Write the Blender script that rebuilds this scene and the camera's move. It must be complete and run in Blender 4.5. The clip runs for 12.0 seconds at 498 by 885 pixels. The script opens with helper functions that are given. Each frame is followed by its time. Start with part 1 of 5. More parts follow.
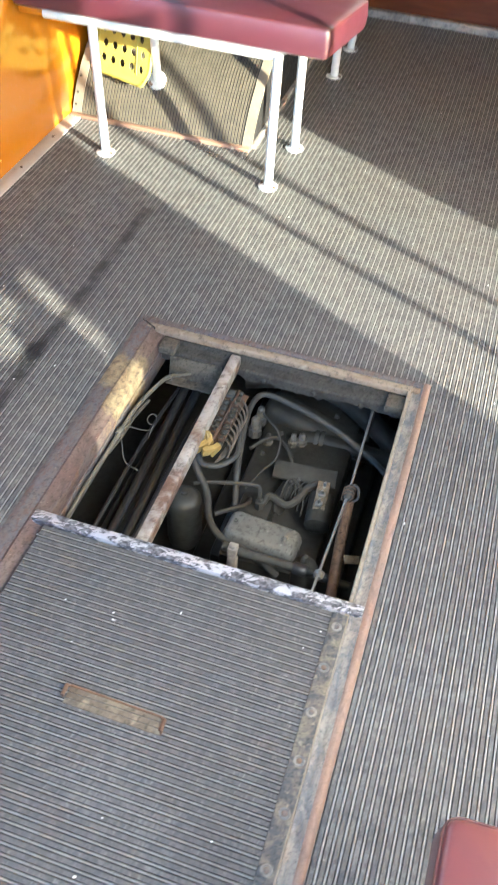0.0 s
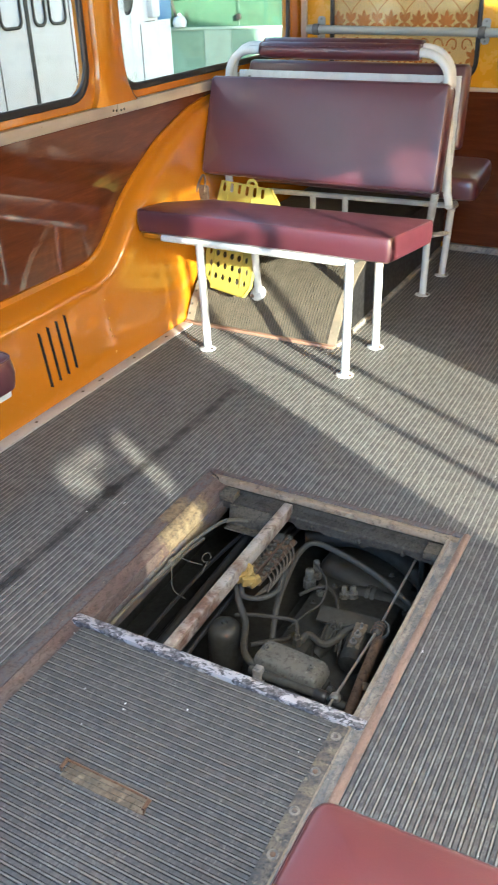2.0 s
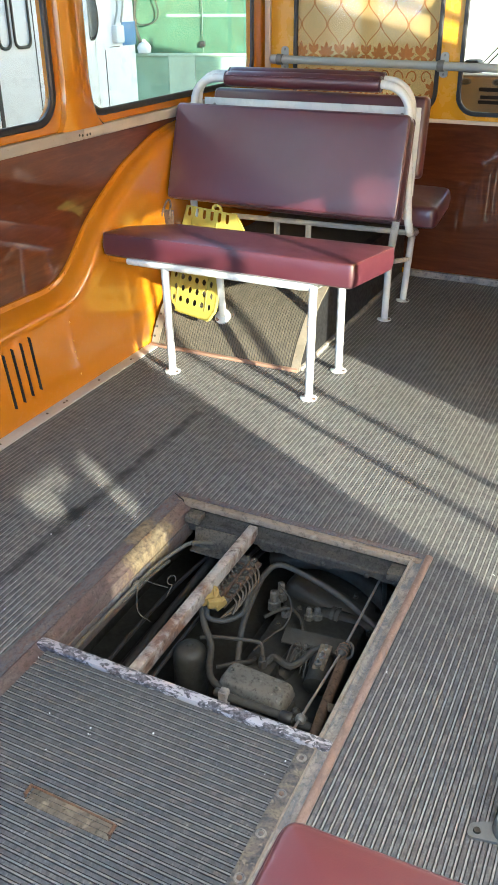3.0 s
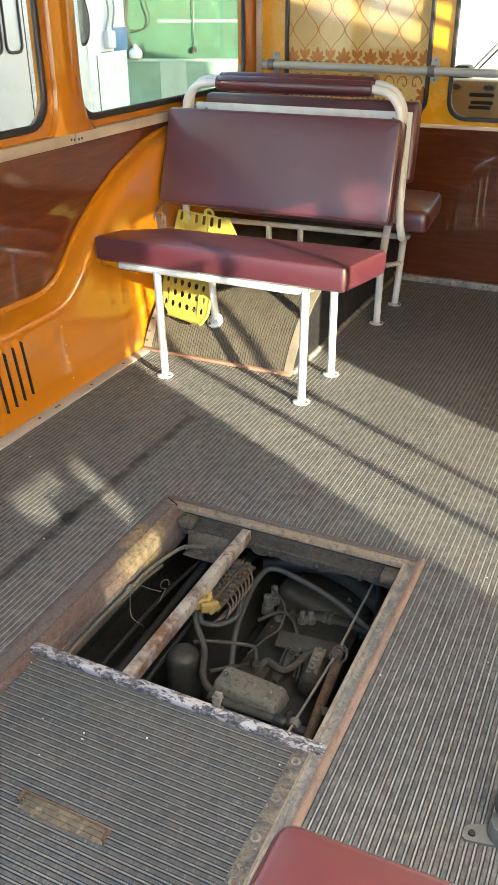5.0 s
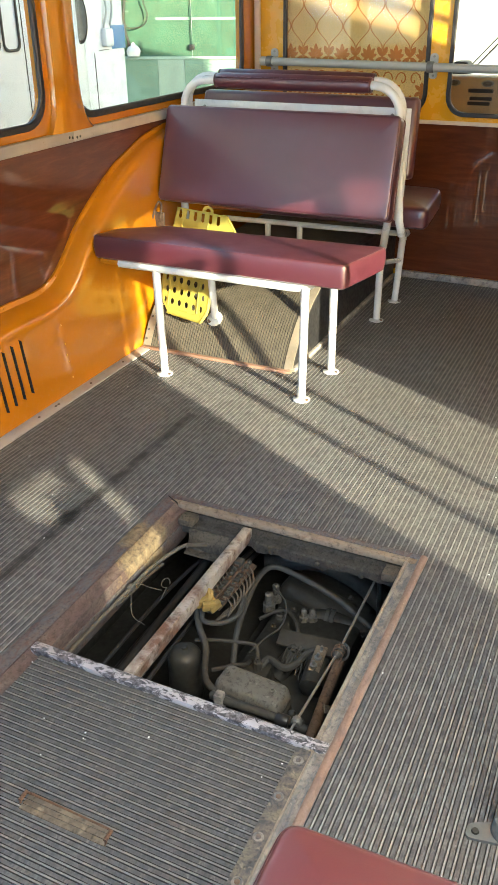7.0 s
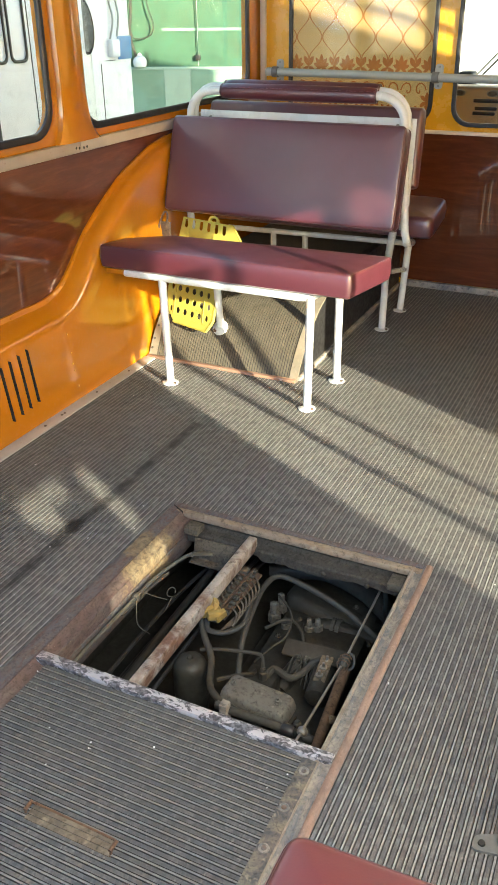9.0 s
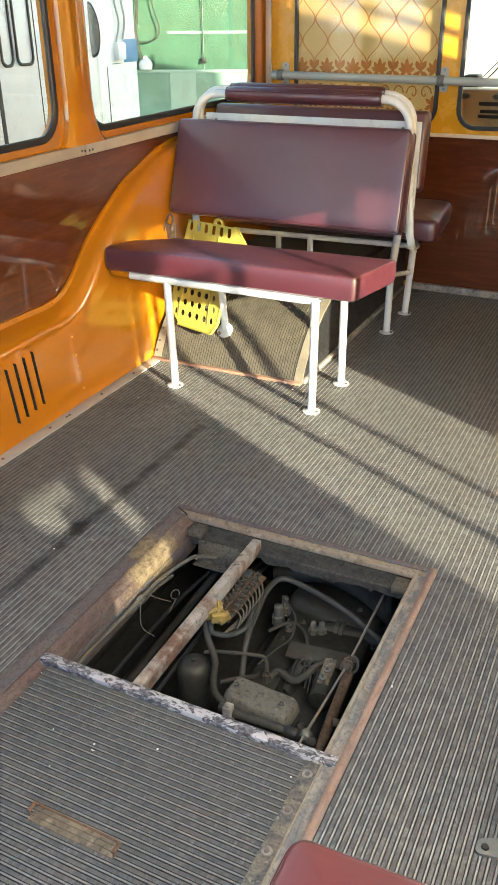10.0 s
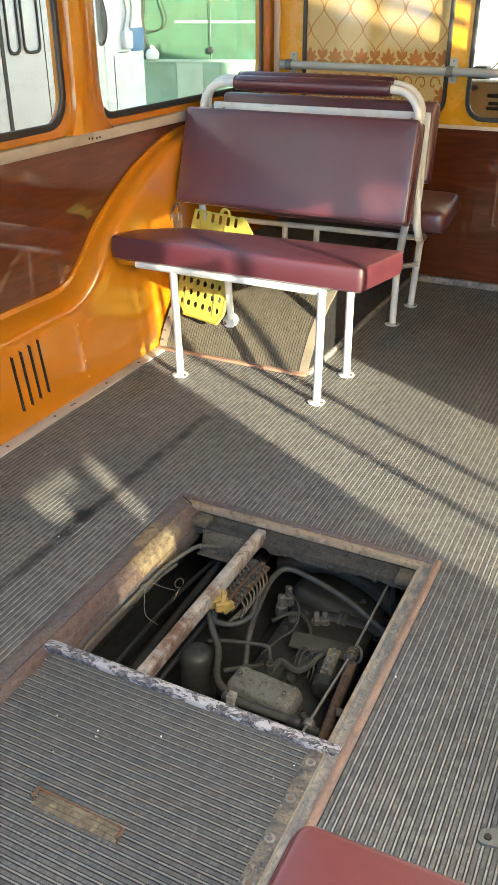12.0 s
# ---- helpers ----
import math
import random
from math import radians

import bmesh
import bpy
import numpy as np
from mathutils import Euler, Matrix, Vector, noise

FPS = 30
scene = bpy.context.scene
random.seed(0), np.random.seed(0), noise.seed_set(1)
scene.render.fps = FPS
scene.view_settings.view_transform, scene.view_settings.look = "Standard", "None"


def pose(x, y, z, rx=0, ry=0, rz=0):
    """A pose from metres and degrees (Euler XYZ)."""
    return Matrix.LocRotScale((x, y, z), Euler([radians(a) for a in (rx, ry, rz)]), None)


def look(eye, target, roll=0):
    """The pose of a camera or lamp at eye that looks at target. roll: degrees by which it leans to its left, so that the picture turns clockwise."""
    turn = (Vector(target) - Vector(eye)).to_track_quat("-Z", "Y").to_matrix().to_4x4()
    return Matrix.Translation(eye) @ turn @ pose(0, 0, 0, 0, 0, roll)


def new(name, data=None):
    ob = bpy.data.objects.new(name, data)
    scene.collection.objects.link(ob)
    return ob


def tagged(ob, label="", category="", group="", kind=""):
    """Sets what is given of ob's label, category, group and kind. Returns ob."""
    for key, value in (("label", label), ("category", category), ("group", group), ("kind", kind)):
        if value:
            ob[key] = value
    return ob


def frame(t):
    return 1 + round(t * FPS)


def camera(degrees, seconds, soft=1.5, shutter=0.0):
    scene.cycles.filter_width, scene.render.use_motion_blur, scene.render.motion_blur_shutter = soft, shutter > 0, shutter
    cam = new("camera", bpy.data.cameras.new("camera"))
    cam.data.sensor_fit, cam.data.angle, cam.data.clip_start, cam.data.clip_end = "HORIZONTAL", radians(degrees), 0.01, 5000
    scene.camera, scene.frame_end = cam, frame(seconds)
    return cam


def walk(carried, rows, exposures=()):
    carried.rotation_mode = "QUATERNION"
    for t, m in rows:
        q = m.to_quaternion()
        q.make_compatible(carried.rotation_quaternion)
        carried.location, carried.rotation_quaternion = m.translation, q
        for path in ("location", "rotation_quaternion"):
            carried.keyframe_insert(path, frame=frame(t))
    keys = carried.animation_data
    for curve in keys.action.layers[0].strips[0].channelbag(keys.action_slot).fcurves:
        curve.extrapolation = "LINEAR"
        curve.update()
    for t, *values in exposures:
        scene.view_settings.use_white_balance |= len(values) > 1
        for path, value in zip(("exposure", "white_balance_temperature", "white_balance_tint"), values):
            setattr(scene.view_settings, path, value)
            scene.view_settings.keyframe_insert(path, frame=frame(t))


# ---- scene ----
cam = camera(33.2, 12.0, soft=0.95, shutter=0.4)
PATH = [
    (0, (0.629, -1.356, 1.189), (0.275, -0.037, -0.272), 4.0),
    (0.5, (0.747, -1.417, 1.097), (0.274, 0.039, -0.19), 4.8),
    (1, (0.891, -1.484, 1.082), (0.147, -0.068, -0.118), 1.4),
    (1.5, (0.94, -1.511, 1.109), (0.032, -0.08, 0.049), -3.1),
    (2, (0.943, -1.501, 1.101), (0.105, 0.013, 0.098), -1.9),
    (2.5, (0.943, -1.515, 1.109), (0.168, 0.05, 0.133), -0.2),
    (3, (0.943, -1.514, 1.11), (0.174, 0.063, 0.151), -0.4),
    (5, (0.942, -1.515, 1.107), (0.187, 0.075, 0.158), -0.3),
    (5.5, (0.94, -1.514, 1.106), (0.186, 0.073, 0.151), -0.3),
    (6, (0.941, -1.513, 1.108), (0.186, 0.072, 0.149), -0.5),
    (6.5, (0.943, -1.512, 1.109), (0.188, 0.075, 0.153), -0.6),
    (7, (0.939, -1.511, 1.104), (0.185, 0.077, 0.151), -0.6),
    (9, (0.938, -1.512, 1.107), (0.169, 0.08, 0.171), -0.7),
    (9.5, (0.94, -1.516, 1.109), (0.165, 0.075, 0.178), -0.8),
    (10, (0.939, -1.513, 1.108), (0.159, 0.077, 0.177), -0.7),
    (10.5, (0.937, -1.516, 1.105), (0.154, 0.071, 0.174), -0.6),
    (11, (0.936, -1.516, 1.104), (0.153, 0.069, 0.168), -0.5),
    (11.5, (0.937, -1.517, 1.104), (0.155, 0.065, 0.164), -0.3),
    (12, (0.933, -1.517, 1.101), (0.152, 0.062, 0.155), -0.2),
]
EXPO = ((0.0, 3.15, 5750, 3), (0.5, 3.1, 5750, 3), (1.0, 2.85, 5850, 3), (1.5, 2.72, 5850, 3), (2.0, 2.6, 5750, 3), (2.5, 2.52, 5600, 3), (3.0, 2.5, 5750, 3), (5.0, 2.47, 6450, 3), (12.0, 2.47, 6450, 3))
walk(cam, [(t, look(eye, target, roll)) for t, eye, target, roll in PATH], EXPO)

# ---- light ----
SUN_AZ, SUN_EL = (-0.873, 0.488), 15.0
wd = bpy.data.worlds.new("sky")
scene.world = wd
wd.use_nodes = True
nt = wd.node_tree
sky = nt.nodes.new("ShaderNodeTexSky")
sky.sky_type, sky.sun_disc = "NISHITA", False
sky.sun_elevation, sky.sun_rotation = radians(SUN_EL), math.atan2(0.873, -0.488)
nt.links.new(sky.outputs[0], nt.nodes["Background"].inputs[0])
nt.nodes["Background"].inputs[1].default_value = 0.165
sun = new("sun", bpy.data.lights.new("sun", "SUN"))
sun.data.energy, sun.data.angle, sun.data.color = 4.3, radians(0.7), (1.0, 0.87, 0.62)
ce = math.cos(radians(SUN_EL))
sun.matrix_world = look((4, -3, 3), (4 + SUN_AZ[0] * ce, -3 + SUN_AZ[1] * ce, 3 - math.sin(radians(SUN_EL))))


def window_lamp(name, at, to, w, h, watts, colour=(0.93, 0.97, 1.0)):
    """Area lamp at a window: sky light, and the added fill on the right."""
    ob = new(name, bpy.data.lights.new(name, "AREA"))
    ob.data.shape, ob.data.size, ob.data.size_y = "RECTANGLE", w, h
    ob.data.energy, ob.data.color = watts, colour
    ob.matrix_world = look(at, to)
    return ob


window_lamp("rear_window_sky", (0.72, -3.58, 1.15), (0.50, 0.0, 0.55), 1.05, 0.66, 10.5, (0.25, 0.51, 1.0))
window_lamp("side_window_sky", (-0.67, -1.66, 1.16), (0.6, -1.3, 0.5), 1.6, 0.70, 1.2, (0.50, 0.70, 1.0))
window_lamp("right_side_fill", (1.325, -1.15, 1.16), (0.3, -0.8, 0.0), 1.0, 0.70, 11.5, (1.0, 0.94, 0.88))

# ---- materials ----
class Nodes:
    """A small wrapper to write node materials."""

    def __init__(self, name, **values):
        self.mat = bpy.data.materials.new(name)
        self.mat.use_nodes = True
        self.t = self.mat.node_tree
        self.b = self.t.nodes["Principled BSDF"]
        for key, value in values.items():
            self.b.inputs[key.replace("_", " ")].default_value = value
        self.co = self.t.nodes.new("ShaderNodeTexCoord").outputs["Object"]

    def link(self, a, b):
        self.t.links.new(a, b)

    def node(self, kind, **props):
        n = self.t.nodes.new(kind)
        for key, value in props.items():
            n.inputs[key.replace("_", " ")].default_value = value
        return n

    def noise(self, scale, detail=4.0, rough=0.55, stretch=(1, 1, 1), warp=0.0):
        m = self.t.nodes.new("ShaderNodeMapping")
        m.inputs["Scale"].default_value = stretch
        self.link(self.co, m.inputs["Vector"])
        n = self.node("ShaderNodeTexNoise", Scale=scale, Detail=detail, Roughness=rough, Distortion=warp)
        self.link(m.outputs[0], n.inputs["Vector"])
        return n.outputs["Fac"]

    def ramp(self, fac, *stops):
        r = self.t.nodes.new("ShaderNodeValToRGB")
        while len(r.color_ramp.elements) < len(stops):
            r.color_ramp.elements.new(0.5)
        for e, (p, c) in zip(r.color_ramp.elements, stops):
            e.position = p
            e.color = (c, c, c, 1) if isinstance(c, (int, float)) else (*c, 1)
        self.link(fac, r.inputs[0])
        return r.outputs[0]

    def math(self, op, a, b=None):
        n = self.t.nodes.new("ShaderNodeMath")
        n.operation = op
        for i, v in enumerate((a, b)):
            if v is None:
                continue
            if isinstance(v, (int, float)):
                n.inputs[i].default_value = v
            else:
                self.link(v, n.inputs[i])
        return n.outputs[0]

    def mix(self, fac, a, b, blend="MIX"):
        n = self.t.nodes.new("ShaderNodeMix")
        n.data_type, n.blend_type = "RGBA", blend
        for i, v in ((0, fac), (6, a), (7, b)):
            if isinstance(v, (int, float)):
                n.inputs[i].default_value = v
            elif isinstance(v, tuple):
                n.inputs[i].default_value = (*v, 1)
            else:
                self.link(v, n.inputs[i])
        return n.outputs[2]

    def base(self, socket):
        self.link(socket, self.b.inputs["Base Color"])
        return self

    def rough(self, socket):
        self.link(socket, self.b.inputs["Roughness"])
        return self

    def bump(self, height, strength=0.3, distance=0.002):
        n = self.node("ShaderNodeBump", Strength=strength, Distance=distance)
        self.link(height, n.inputs["Height"])
        self.link(n.outputs[0], self.b.inputs["Normal"])
        return self


def paint(name, colour, rough=0.35, wear=0.12, chip=None, coat=0.0):
    """Painted metal: faint mottling, dust and, where given, chips of another colour."""
    n = Nodes(name, Coat_Weight=coat, Coat_Roughness=0.06)
    big, small = n.noise(6, 5), n.noise(60, 4)
    dark = tuple(c * (1 - wear) for c in colour)
    c = n.mix(n.ramp(big, (0.35, 0.0), (0.7, 1.0)), colour, dark)
    c = n.mix(n.ramp(small, (0.55, 0.0), (0.8, wear)), c, (0.35, 0.31, 0.25))
    if chip:
        c = n.mix(n.ramp(n.noise(38, 8, 0.7), (0.62, 0.0), (0.66, 1.0)), c, chip)
    n.base(c).rough(n.ramp(n.noise(18, 5), (0.3, rough * 0.75), (0.75, min(1, rough * 1.35))))
    return n.bump(n.noise(140, 3), 0.08, 0.001).mat


def leather(name, colour, rough=0.36):
    n = Nodes(name, Coat_Weight=0.9, Coat_Roughness=0.32)
    c = n.mix(n.ramp(n.noise(5, 4), (0.3, 0.0), (0.75, 1.0)), colour, tuple(c * 0.8 for c in colour))
    v = n.t.nodes.new("ShaderNodeTexVoronoi")
    v.inputs["Scale"].default_value = 420
    n.link(n.co, v.inputs["Vector"])
    n.base(c).rough(n.ramp(n.noise(14, 5), (0.3, rough * 0.8), (0.75, rough * 1.3)))
    h = n.math("ADD", n.math("MULTIPLY", v.outputs["Distance"], 0.35), n.math("MULTIPLY", n.noise(9, 3, 0.5, (1, 1, 2.2)), 3.0))
    return n.bump(h, 0.16, 0.0015).mat


def rusty(name, paint_colour, rust, amount=0.5, scale=14, rough=0.65, metal=0.0):
    """Old paint on steel, worn to primer, dirt and rust."""
    n = Nodes(name, Metallic=metal)
    a = n.noise(scale, 8, 0.68, warp=0.4)
    b = n.noise(scale * 5, 6, 0.7)
    c = n.mix(n.ramp(a, (amount - 0.1, 0.0), (amount + 0.06, 1.0)), rust, paint_colour)
    c = n.mix(n.ramp(b, (0.52, 0.0), (0.68, 0.8)), c, tuple(x * 0.3 for x in rust))
    c = n.mix(n.ramp(n.noise(scale * 2.3, 5), (0.6, 0.0), (0.72, 0.7)), c, tuple(min(0.34, x * 1.9) for x in paint_colour))
    n.base(c).rough(n.ramp(b, (0.3, rough), (0.7, min(1, rough + 0.25))))
    return n.bump(n.math("ADD", a, n.math("MULTIPLY", b, 0.5)), 0.5, 0.004).mat


def rubber_mat(name, wear, tone=1.0):
    """Ribbed grey rubber, dusty on the ribs, trodden and stained; grooves coloured dark for shade."""
    n = Nodes(name, Specular_IOR_Level=0.5)
    geo = n.t.nodes.new("ShaderNodeSeparateXYZ")
    n.link(n.co, geo.inputs[0])
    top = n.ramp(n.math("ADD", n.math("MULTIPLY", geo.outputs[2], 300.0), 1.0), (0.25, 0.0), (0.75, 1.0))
    dust = n.mix(n.ramp(n.noise(2.6, 6, 0.6), (0.3, 0.0), (0.72, 1.0)), tuple(tone * c for c in (0.160, 0.165, 0.173)), tuple(tone * c for c in (0.265, 0.266, 0.266)))
    dust = n.mix(n.ramp(n.noise(34, 7, 0.75, warp=0.6), (0.40, 0.0), (0.60, 0.5)), dust, (0.075, 0.075, 0.080))
    dust = n.mix(n.ramp(n.noise(240, 5, 0.8), (0.47, 0.0), (0.58, 0.70)), dust, (0.070, 0.070, 0.076))
    dust = n.mix(n.ramp(n.noise(85, 6, 0.75), (0.56, 0.0), (0.66, 0.5)), dust, (0.36, 0.35, 0.335))
    dust = n.mix(n.ramp(n.noise(115, 4, 0.6), (0.60, 0.0), (0.67, 0.75)), dust, (0.035, 0.035, 0.038))
    dust = n.mix(n.ramp(n.noise(150, 3, 0.6), (0.71, 0.0), (0.76, 0.6)), dust, (0.60, 0.59, 0.57))
    dust = n.mix(n.ramp(n.noise(15, 6, 0.65, warp=0.5), (0.44, 0.0), (0.62, 0.45)), dust, (0.095, 0.096, 0.102))
    dust = n.mix(n.ramp(n.noise(7.5, 5, 0.6), (0.60, 0.0), (0.74, 0.4)), dust, (0.06, 0.06, 0.065))
    dust = n.mix(n.ramp(n.noise(4.2, 7, 0.68, warp=0.8), (0.46, 0.0), (0.60, 0.55)), dust, (0.070, 0.069, 0.070))
    dust = n.mix(n.ramp(n.noise(3.1, 6, 0.7, (1.3, 0.8, 1), 0.6), (0.55, 0.0), (0.70, 0.45)), dust, (0.30, 0.295, 0.28))
    dust = n.mix(n.ramp(n.noise(210, 5, 0.7, (1.0, 0.35, 1.0)), (0.51, 0.0), (0.56, 0.85)), dust, (0.046, 0.046, 0.050))
    dust = n.mix(n.ramp(n.noise(170, 6, 0.75, (1.0, 0.5, 1.0)), (0.56, 0.0), (0.64, 0.6)), dust, (0.33, 0.326, 0.318))
    dust = n.mix(n.ramp(n.noise(8, 8, 0.72, warp=0.7), (0.45, 0.0), (0.62, 0.45)), dust, (0.062, 0.062, 0.068))
    dust = n.mix(n.ramp(n.noise(55, 7, 0.75), (0.50, 0.0), (0.62, 0.40)), dust, (0.060, 0.060, 0.064))
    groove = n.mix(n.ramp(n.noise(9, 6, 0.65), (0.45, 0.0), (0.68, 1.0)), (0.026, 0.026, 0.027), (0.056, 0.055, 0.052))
    worn = n.ramp(n.noise(40, 6, 0.7), (0.40, 0.0), (0.62, 0.5 * wear))
    dust = n.mix(worn, dust, tuple(tone * c for c in (0.29, 0.288, 0.28)))
    groove = n.mix(n.ramp(n.noise(48, 6, 0.72), (0.48, 0.0), (0.64, 0.65)), groove, (0.100, 0.098, 0.092))
    thin = n.math("GREATER_THAN", geo.outputs[2], -0.0004)
    flat = n.mix(n.ramp(n.noise(62, 5, 0.65, (1.0, 0.6, 1.0), 0.4), (0.40, 0.28), (0.60, 0.75)), dust, (0.050, 0.051, 0.055))
    dust = n.mix(thin, flat, n.mix(n.ramp(n.noise(48, 7, 0.72), (0.36, 0.30), (0.64, 0.75)), dust, tuple(tone * c for c in (0.305, 0.303, 0.298))))
    wander = n.math("MULTIPLY", n.math("SUBTRACT", n.noise(14, 6, 0.7), 0.5), 0.03)
    line = n.ramp(n.math("ABSOLUTE", n.math("ADD", n.math("ADD", geo.outputs[0], 0.163), wander)), (0.007, 1.0), (0.021, 0.0))
    line = n.math("MULTIPLY", line, n.math("LESS_THAN", geo.outputs[1], 0.42))
    line = n.math("MULTIPLY", line, n.ramp(n.noise(12, 6, 0.7), (0.38, 0.25), (0.56, 1.0)))
    dust = n.mix(line, dust, (0.028, 0.028, 0.03))
    dx, dy = n.math("MULTIPLY", n.math("ADD", geo.outputs[0], 0.172), 26.0), n.math("MULTIPLY", n.math("ADD", geo.outputs[1], 0.19), 13.0)
    spot = n.math("SQRT", n.math("ADD", n.math("MULTIPLY", dx, dx), n.math("MULTIPLY", dy, dy)))
    spot = n.math("SUBTRACT", 1.15, n.math("ADD", spot, n.math("MULTIPLY", n.noise(60, 5), 0.9)))
    dust = n.mix(n.ramp(spot, (0.0, 0.0), (0.35, 0.95)), dust, (0.012, 0.012, 0.014))
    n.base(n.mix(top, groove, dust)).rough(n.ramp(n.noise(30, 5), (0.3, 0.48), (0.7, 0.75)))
    return n.bump(n.noise(260, 4, 0.65), 0.35, 0.0012).mat


def varnished_wood(name):
    n = Nodes(name, Coat_Weight=1.0, Coat_Roughness=0.02, Coat_IOR=1.55, Specular_IOR_Level=0.1)
    grain = n.noise(4, 8, 0.65, (1, 1, 9), 1.2)
    fine = n.noise(24, 6, 0.6, (1, 1, 14))
    c = n.ramp(grain, (0.25, (0.052, 0.012, 0.004)), (0.5, (0.085, 0.022, 0.007)), (0.8, (0.135, 0.040, 0.012)))
    n.base(n.mix(n.ramp(fine, (0.4, 0.0), (0.75, 0.6)), c, (0.065, 0.016, 0.006))).rough(n.ramp(fine, (0.2, 0.25), (0.8, 0.4)))
    return n.mat


def plain(name, colour, rough=0.5, metal=0.0, vary=0.25, scale=20, bump=0.15):
    n = Nodes(name, Metallic=metal)
    a = n.noise(scale, 6, 0.6)
    n.base(n.mix(n.ramp(a, (0.3, 0.0), (0.75, 1.0)), colour, tuple(c * (1 - vary) for c in colour)))
    n.rough(n.ramp(n.noise(scale * 3, 4), (0.3, rough * 0.8), (0.7, min(1.0, rough * 1.25))))
    return n.bump(n.noise(scale * 6, 4), bump, 0.001).mat


def glass_mat():
    m = bpy.data.materials.new("window_glass")
    m.use_nodes = True
    t = m.node_tree
    t.nodes.remove(t.nodes["Principled BSDF"])
    clear, gloss, mix = (t.nodes.new(k) for k in ("ShaderNodeBsdfTransparent", "ShaderNodeBsdfGlossy", "ShaderNodeMixShader"))
    clear.inputs[0].default_value = (0.93, 0.96, 0.94, 1)
    gloss.inputs["Roughness"].default_value = 0.02
    fr = t.nodes.new("ShaderNodeLayerWeight")
    power, scaled = t.nodes.new("ShaderNodeMath"), t.nodes.new("ShaderNodeMath")
    power.operation, scaled.operation = "POWER", "MULTIPLY_ADD"
    power.inputs[1].default_value = 4.5
    scaled.inputs[1].default_value, scaled.inputs[2].default_value = 0.5, 0.03
    t.links.new(fr.outputs["Facing"], power.inputs[0])
    t.links.new(power.outputs[0], scaled.inputs[0])
    t.links.new(scaled.outputs[0], mix.inputs[0])
    t.links.new(clear.outputs[0], mix.inputs[1])
    t.links.new(gloss.outputs[0], mix.inputs[2])
    t.links.new(mix.outputs[0], t.nodes["Material Output"].inputs[0])
    return m


def curtain_mat():
    """Cream cloth with a woven-in ogee lattice in rust orange; light comes through it."""
    n = Nodes("curtain_cloth", Roughness=0.85)
    xyz = n.t.nodes.new("ShaderNodeSeparateXYZ")
    n.link(n.co, xyz.inputs[0])
    u = n.math("ADD", n.math("DIVIDE", xyz.outputs[0], 0.112), 0.295 / 0.112)
    wave = n.math("MULTIPLY", n.math("COSINE", n.math("MULTIPLY", n.math("SUBTRACT", xyz.outputs[2], 0.973), math.pi / 0.078)), 0.232)
    lines = []
    for sign in (1, -1):
        f = n.math("FRACT", n.math("ADD", n.math("ADD", u, n.math("MULTIPLY", wave, sign)), 0.25 * sign))
        d = n.math("ABSOLUTE", n.math("SUBTRACT", f, 0.5))
        lines.append(n.ramp(d, (0.016, 1.0), (0.030, 0.0)))
    lattice = n.math("MAXIMUM", lines[0], lines[1])
    lattice = n.math("MULTIPLY", lattice, n.math("GREATER_THAN", xyz.outputs[2], 0.885))
    cloth = n.mix(n.ramp(n.noise(9, 4), (0.3, 0.0), (0.7, 1.0)), (0.72, 0.55, 0.28), (0.80, 0.64, 0.36))
    cloth = n.mix(n.math("MULTIPLY", lattice, 0.85), cloth, (0.50, 0.185, 0.045))
    n.base(cloth)
    n.b.inputs["Transmission Weight"].default_value = 0.0
    tr = n.t.nodes.new("ShaderNodeBsdfTranslucent")
    mixer = n.t.nodes.new("ShaderNodeMixShader")
    mixer.inputs[0].default_value = 0.6
    n.link(cloth, tr.inputs[0])
    n.link(n.b.outputs[0], mixer.inputs[1])
    n.link(tr.outputs[0], mixer.inputs[2])
    n.link(mixer.outputs[0], n.t.nodes["Material Output"].inputs[0])
    return n.bump(n.noise(300, 2), 0.1, 0.0005).mat


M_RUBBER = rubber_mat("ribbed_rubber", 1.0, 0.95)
M_LIDMAT = rubber_mat("shaded_lid_rubber", 0.45, 0.56)
M_ORANGE = paint("orange_paint", (0.400, 0.141, 0.004), 0.16, 0.06, coat=0.9)
M_OCHRE = paint("ochre_paint", (0.60, 0.30, 0.015), 0.26, 0.06, coat=0.3)
M_CREAM = paint("cream_paint", (0.62, 0.52, 0.40), 0.45, 0.2)
M_WHITE = paint("white_enamel", (0.53, 0.57, 0.59), 0.28, 0.025, coat=0.3)
M_GREYPIPE = paint("grey_enamel", (0.33, 0.36, 0.35), 0.35, 0.15)
M_MAROON = leather("maroon_vinyl", (0.064, 0.0122, 0.022), 0.46)
M_LITMAROON = leather("lit_maroon_vinyl", (0.080, 0.0185, 0.027), 0.36)
M_SLOT = plain("black_slot", (0.004, 0.004, 0.004), 0.8)
M_PIPING = leather("maroon_piping", (0.07, 0.016, 0.022))
M_WOOD = varnished_wood("varnished_wood")
M_GASKET = plain("black_rubber", (0.018, 0.018, 0.02), 0.45)
M_HATCHRIM = rusty("rusty_hatch_steel", (0.125, 0.118, 0.120), (0.15, 0.095, 0.062), 0.5, 16, 0.6, 0.2)
M_HATCHTAN = rusty("tan_hatch_edge", (0.20, 0.165, 0.125), (0.14, 0.10, 0.07), 0.45, 12, 0.65)
M_HATCHCREAM = paint("worn_cream_strip", (0.21, 0.185, 0.145), 0.45, 0.3, (0.13, 0.10, 0.075))
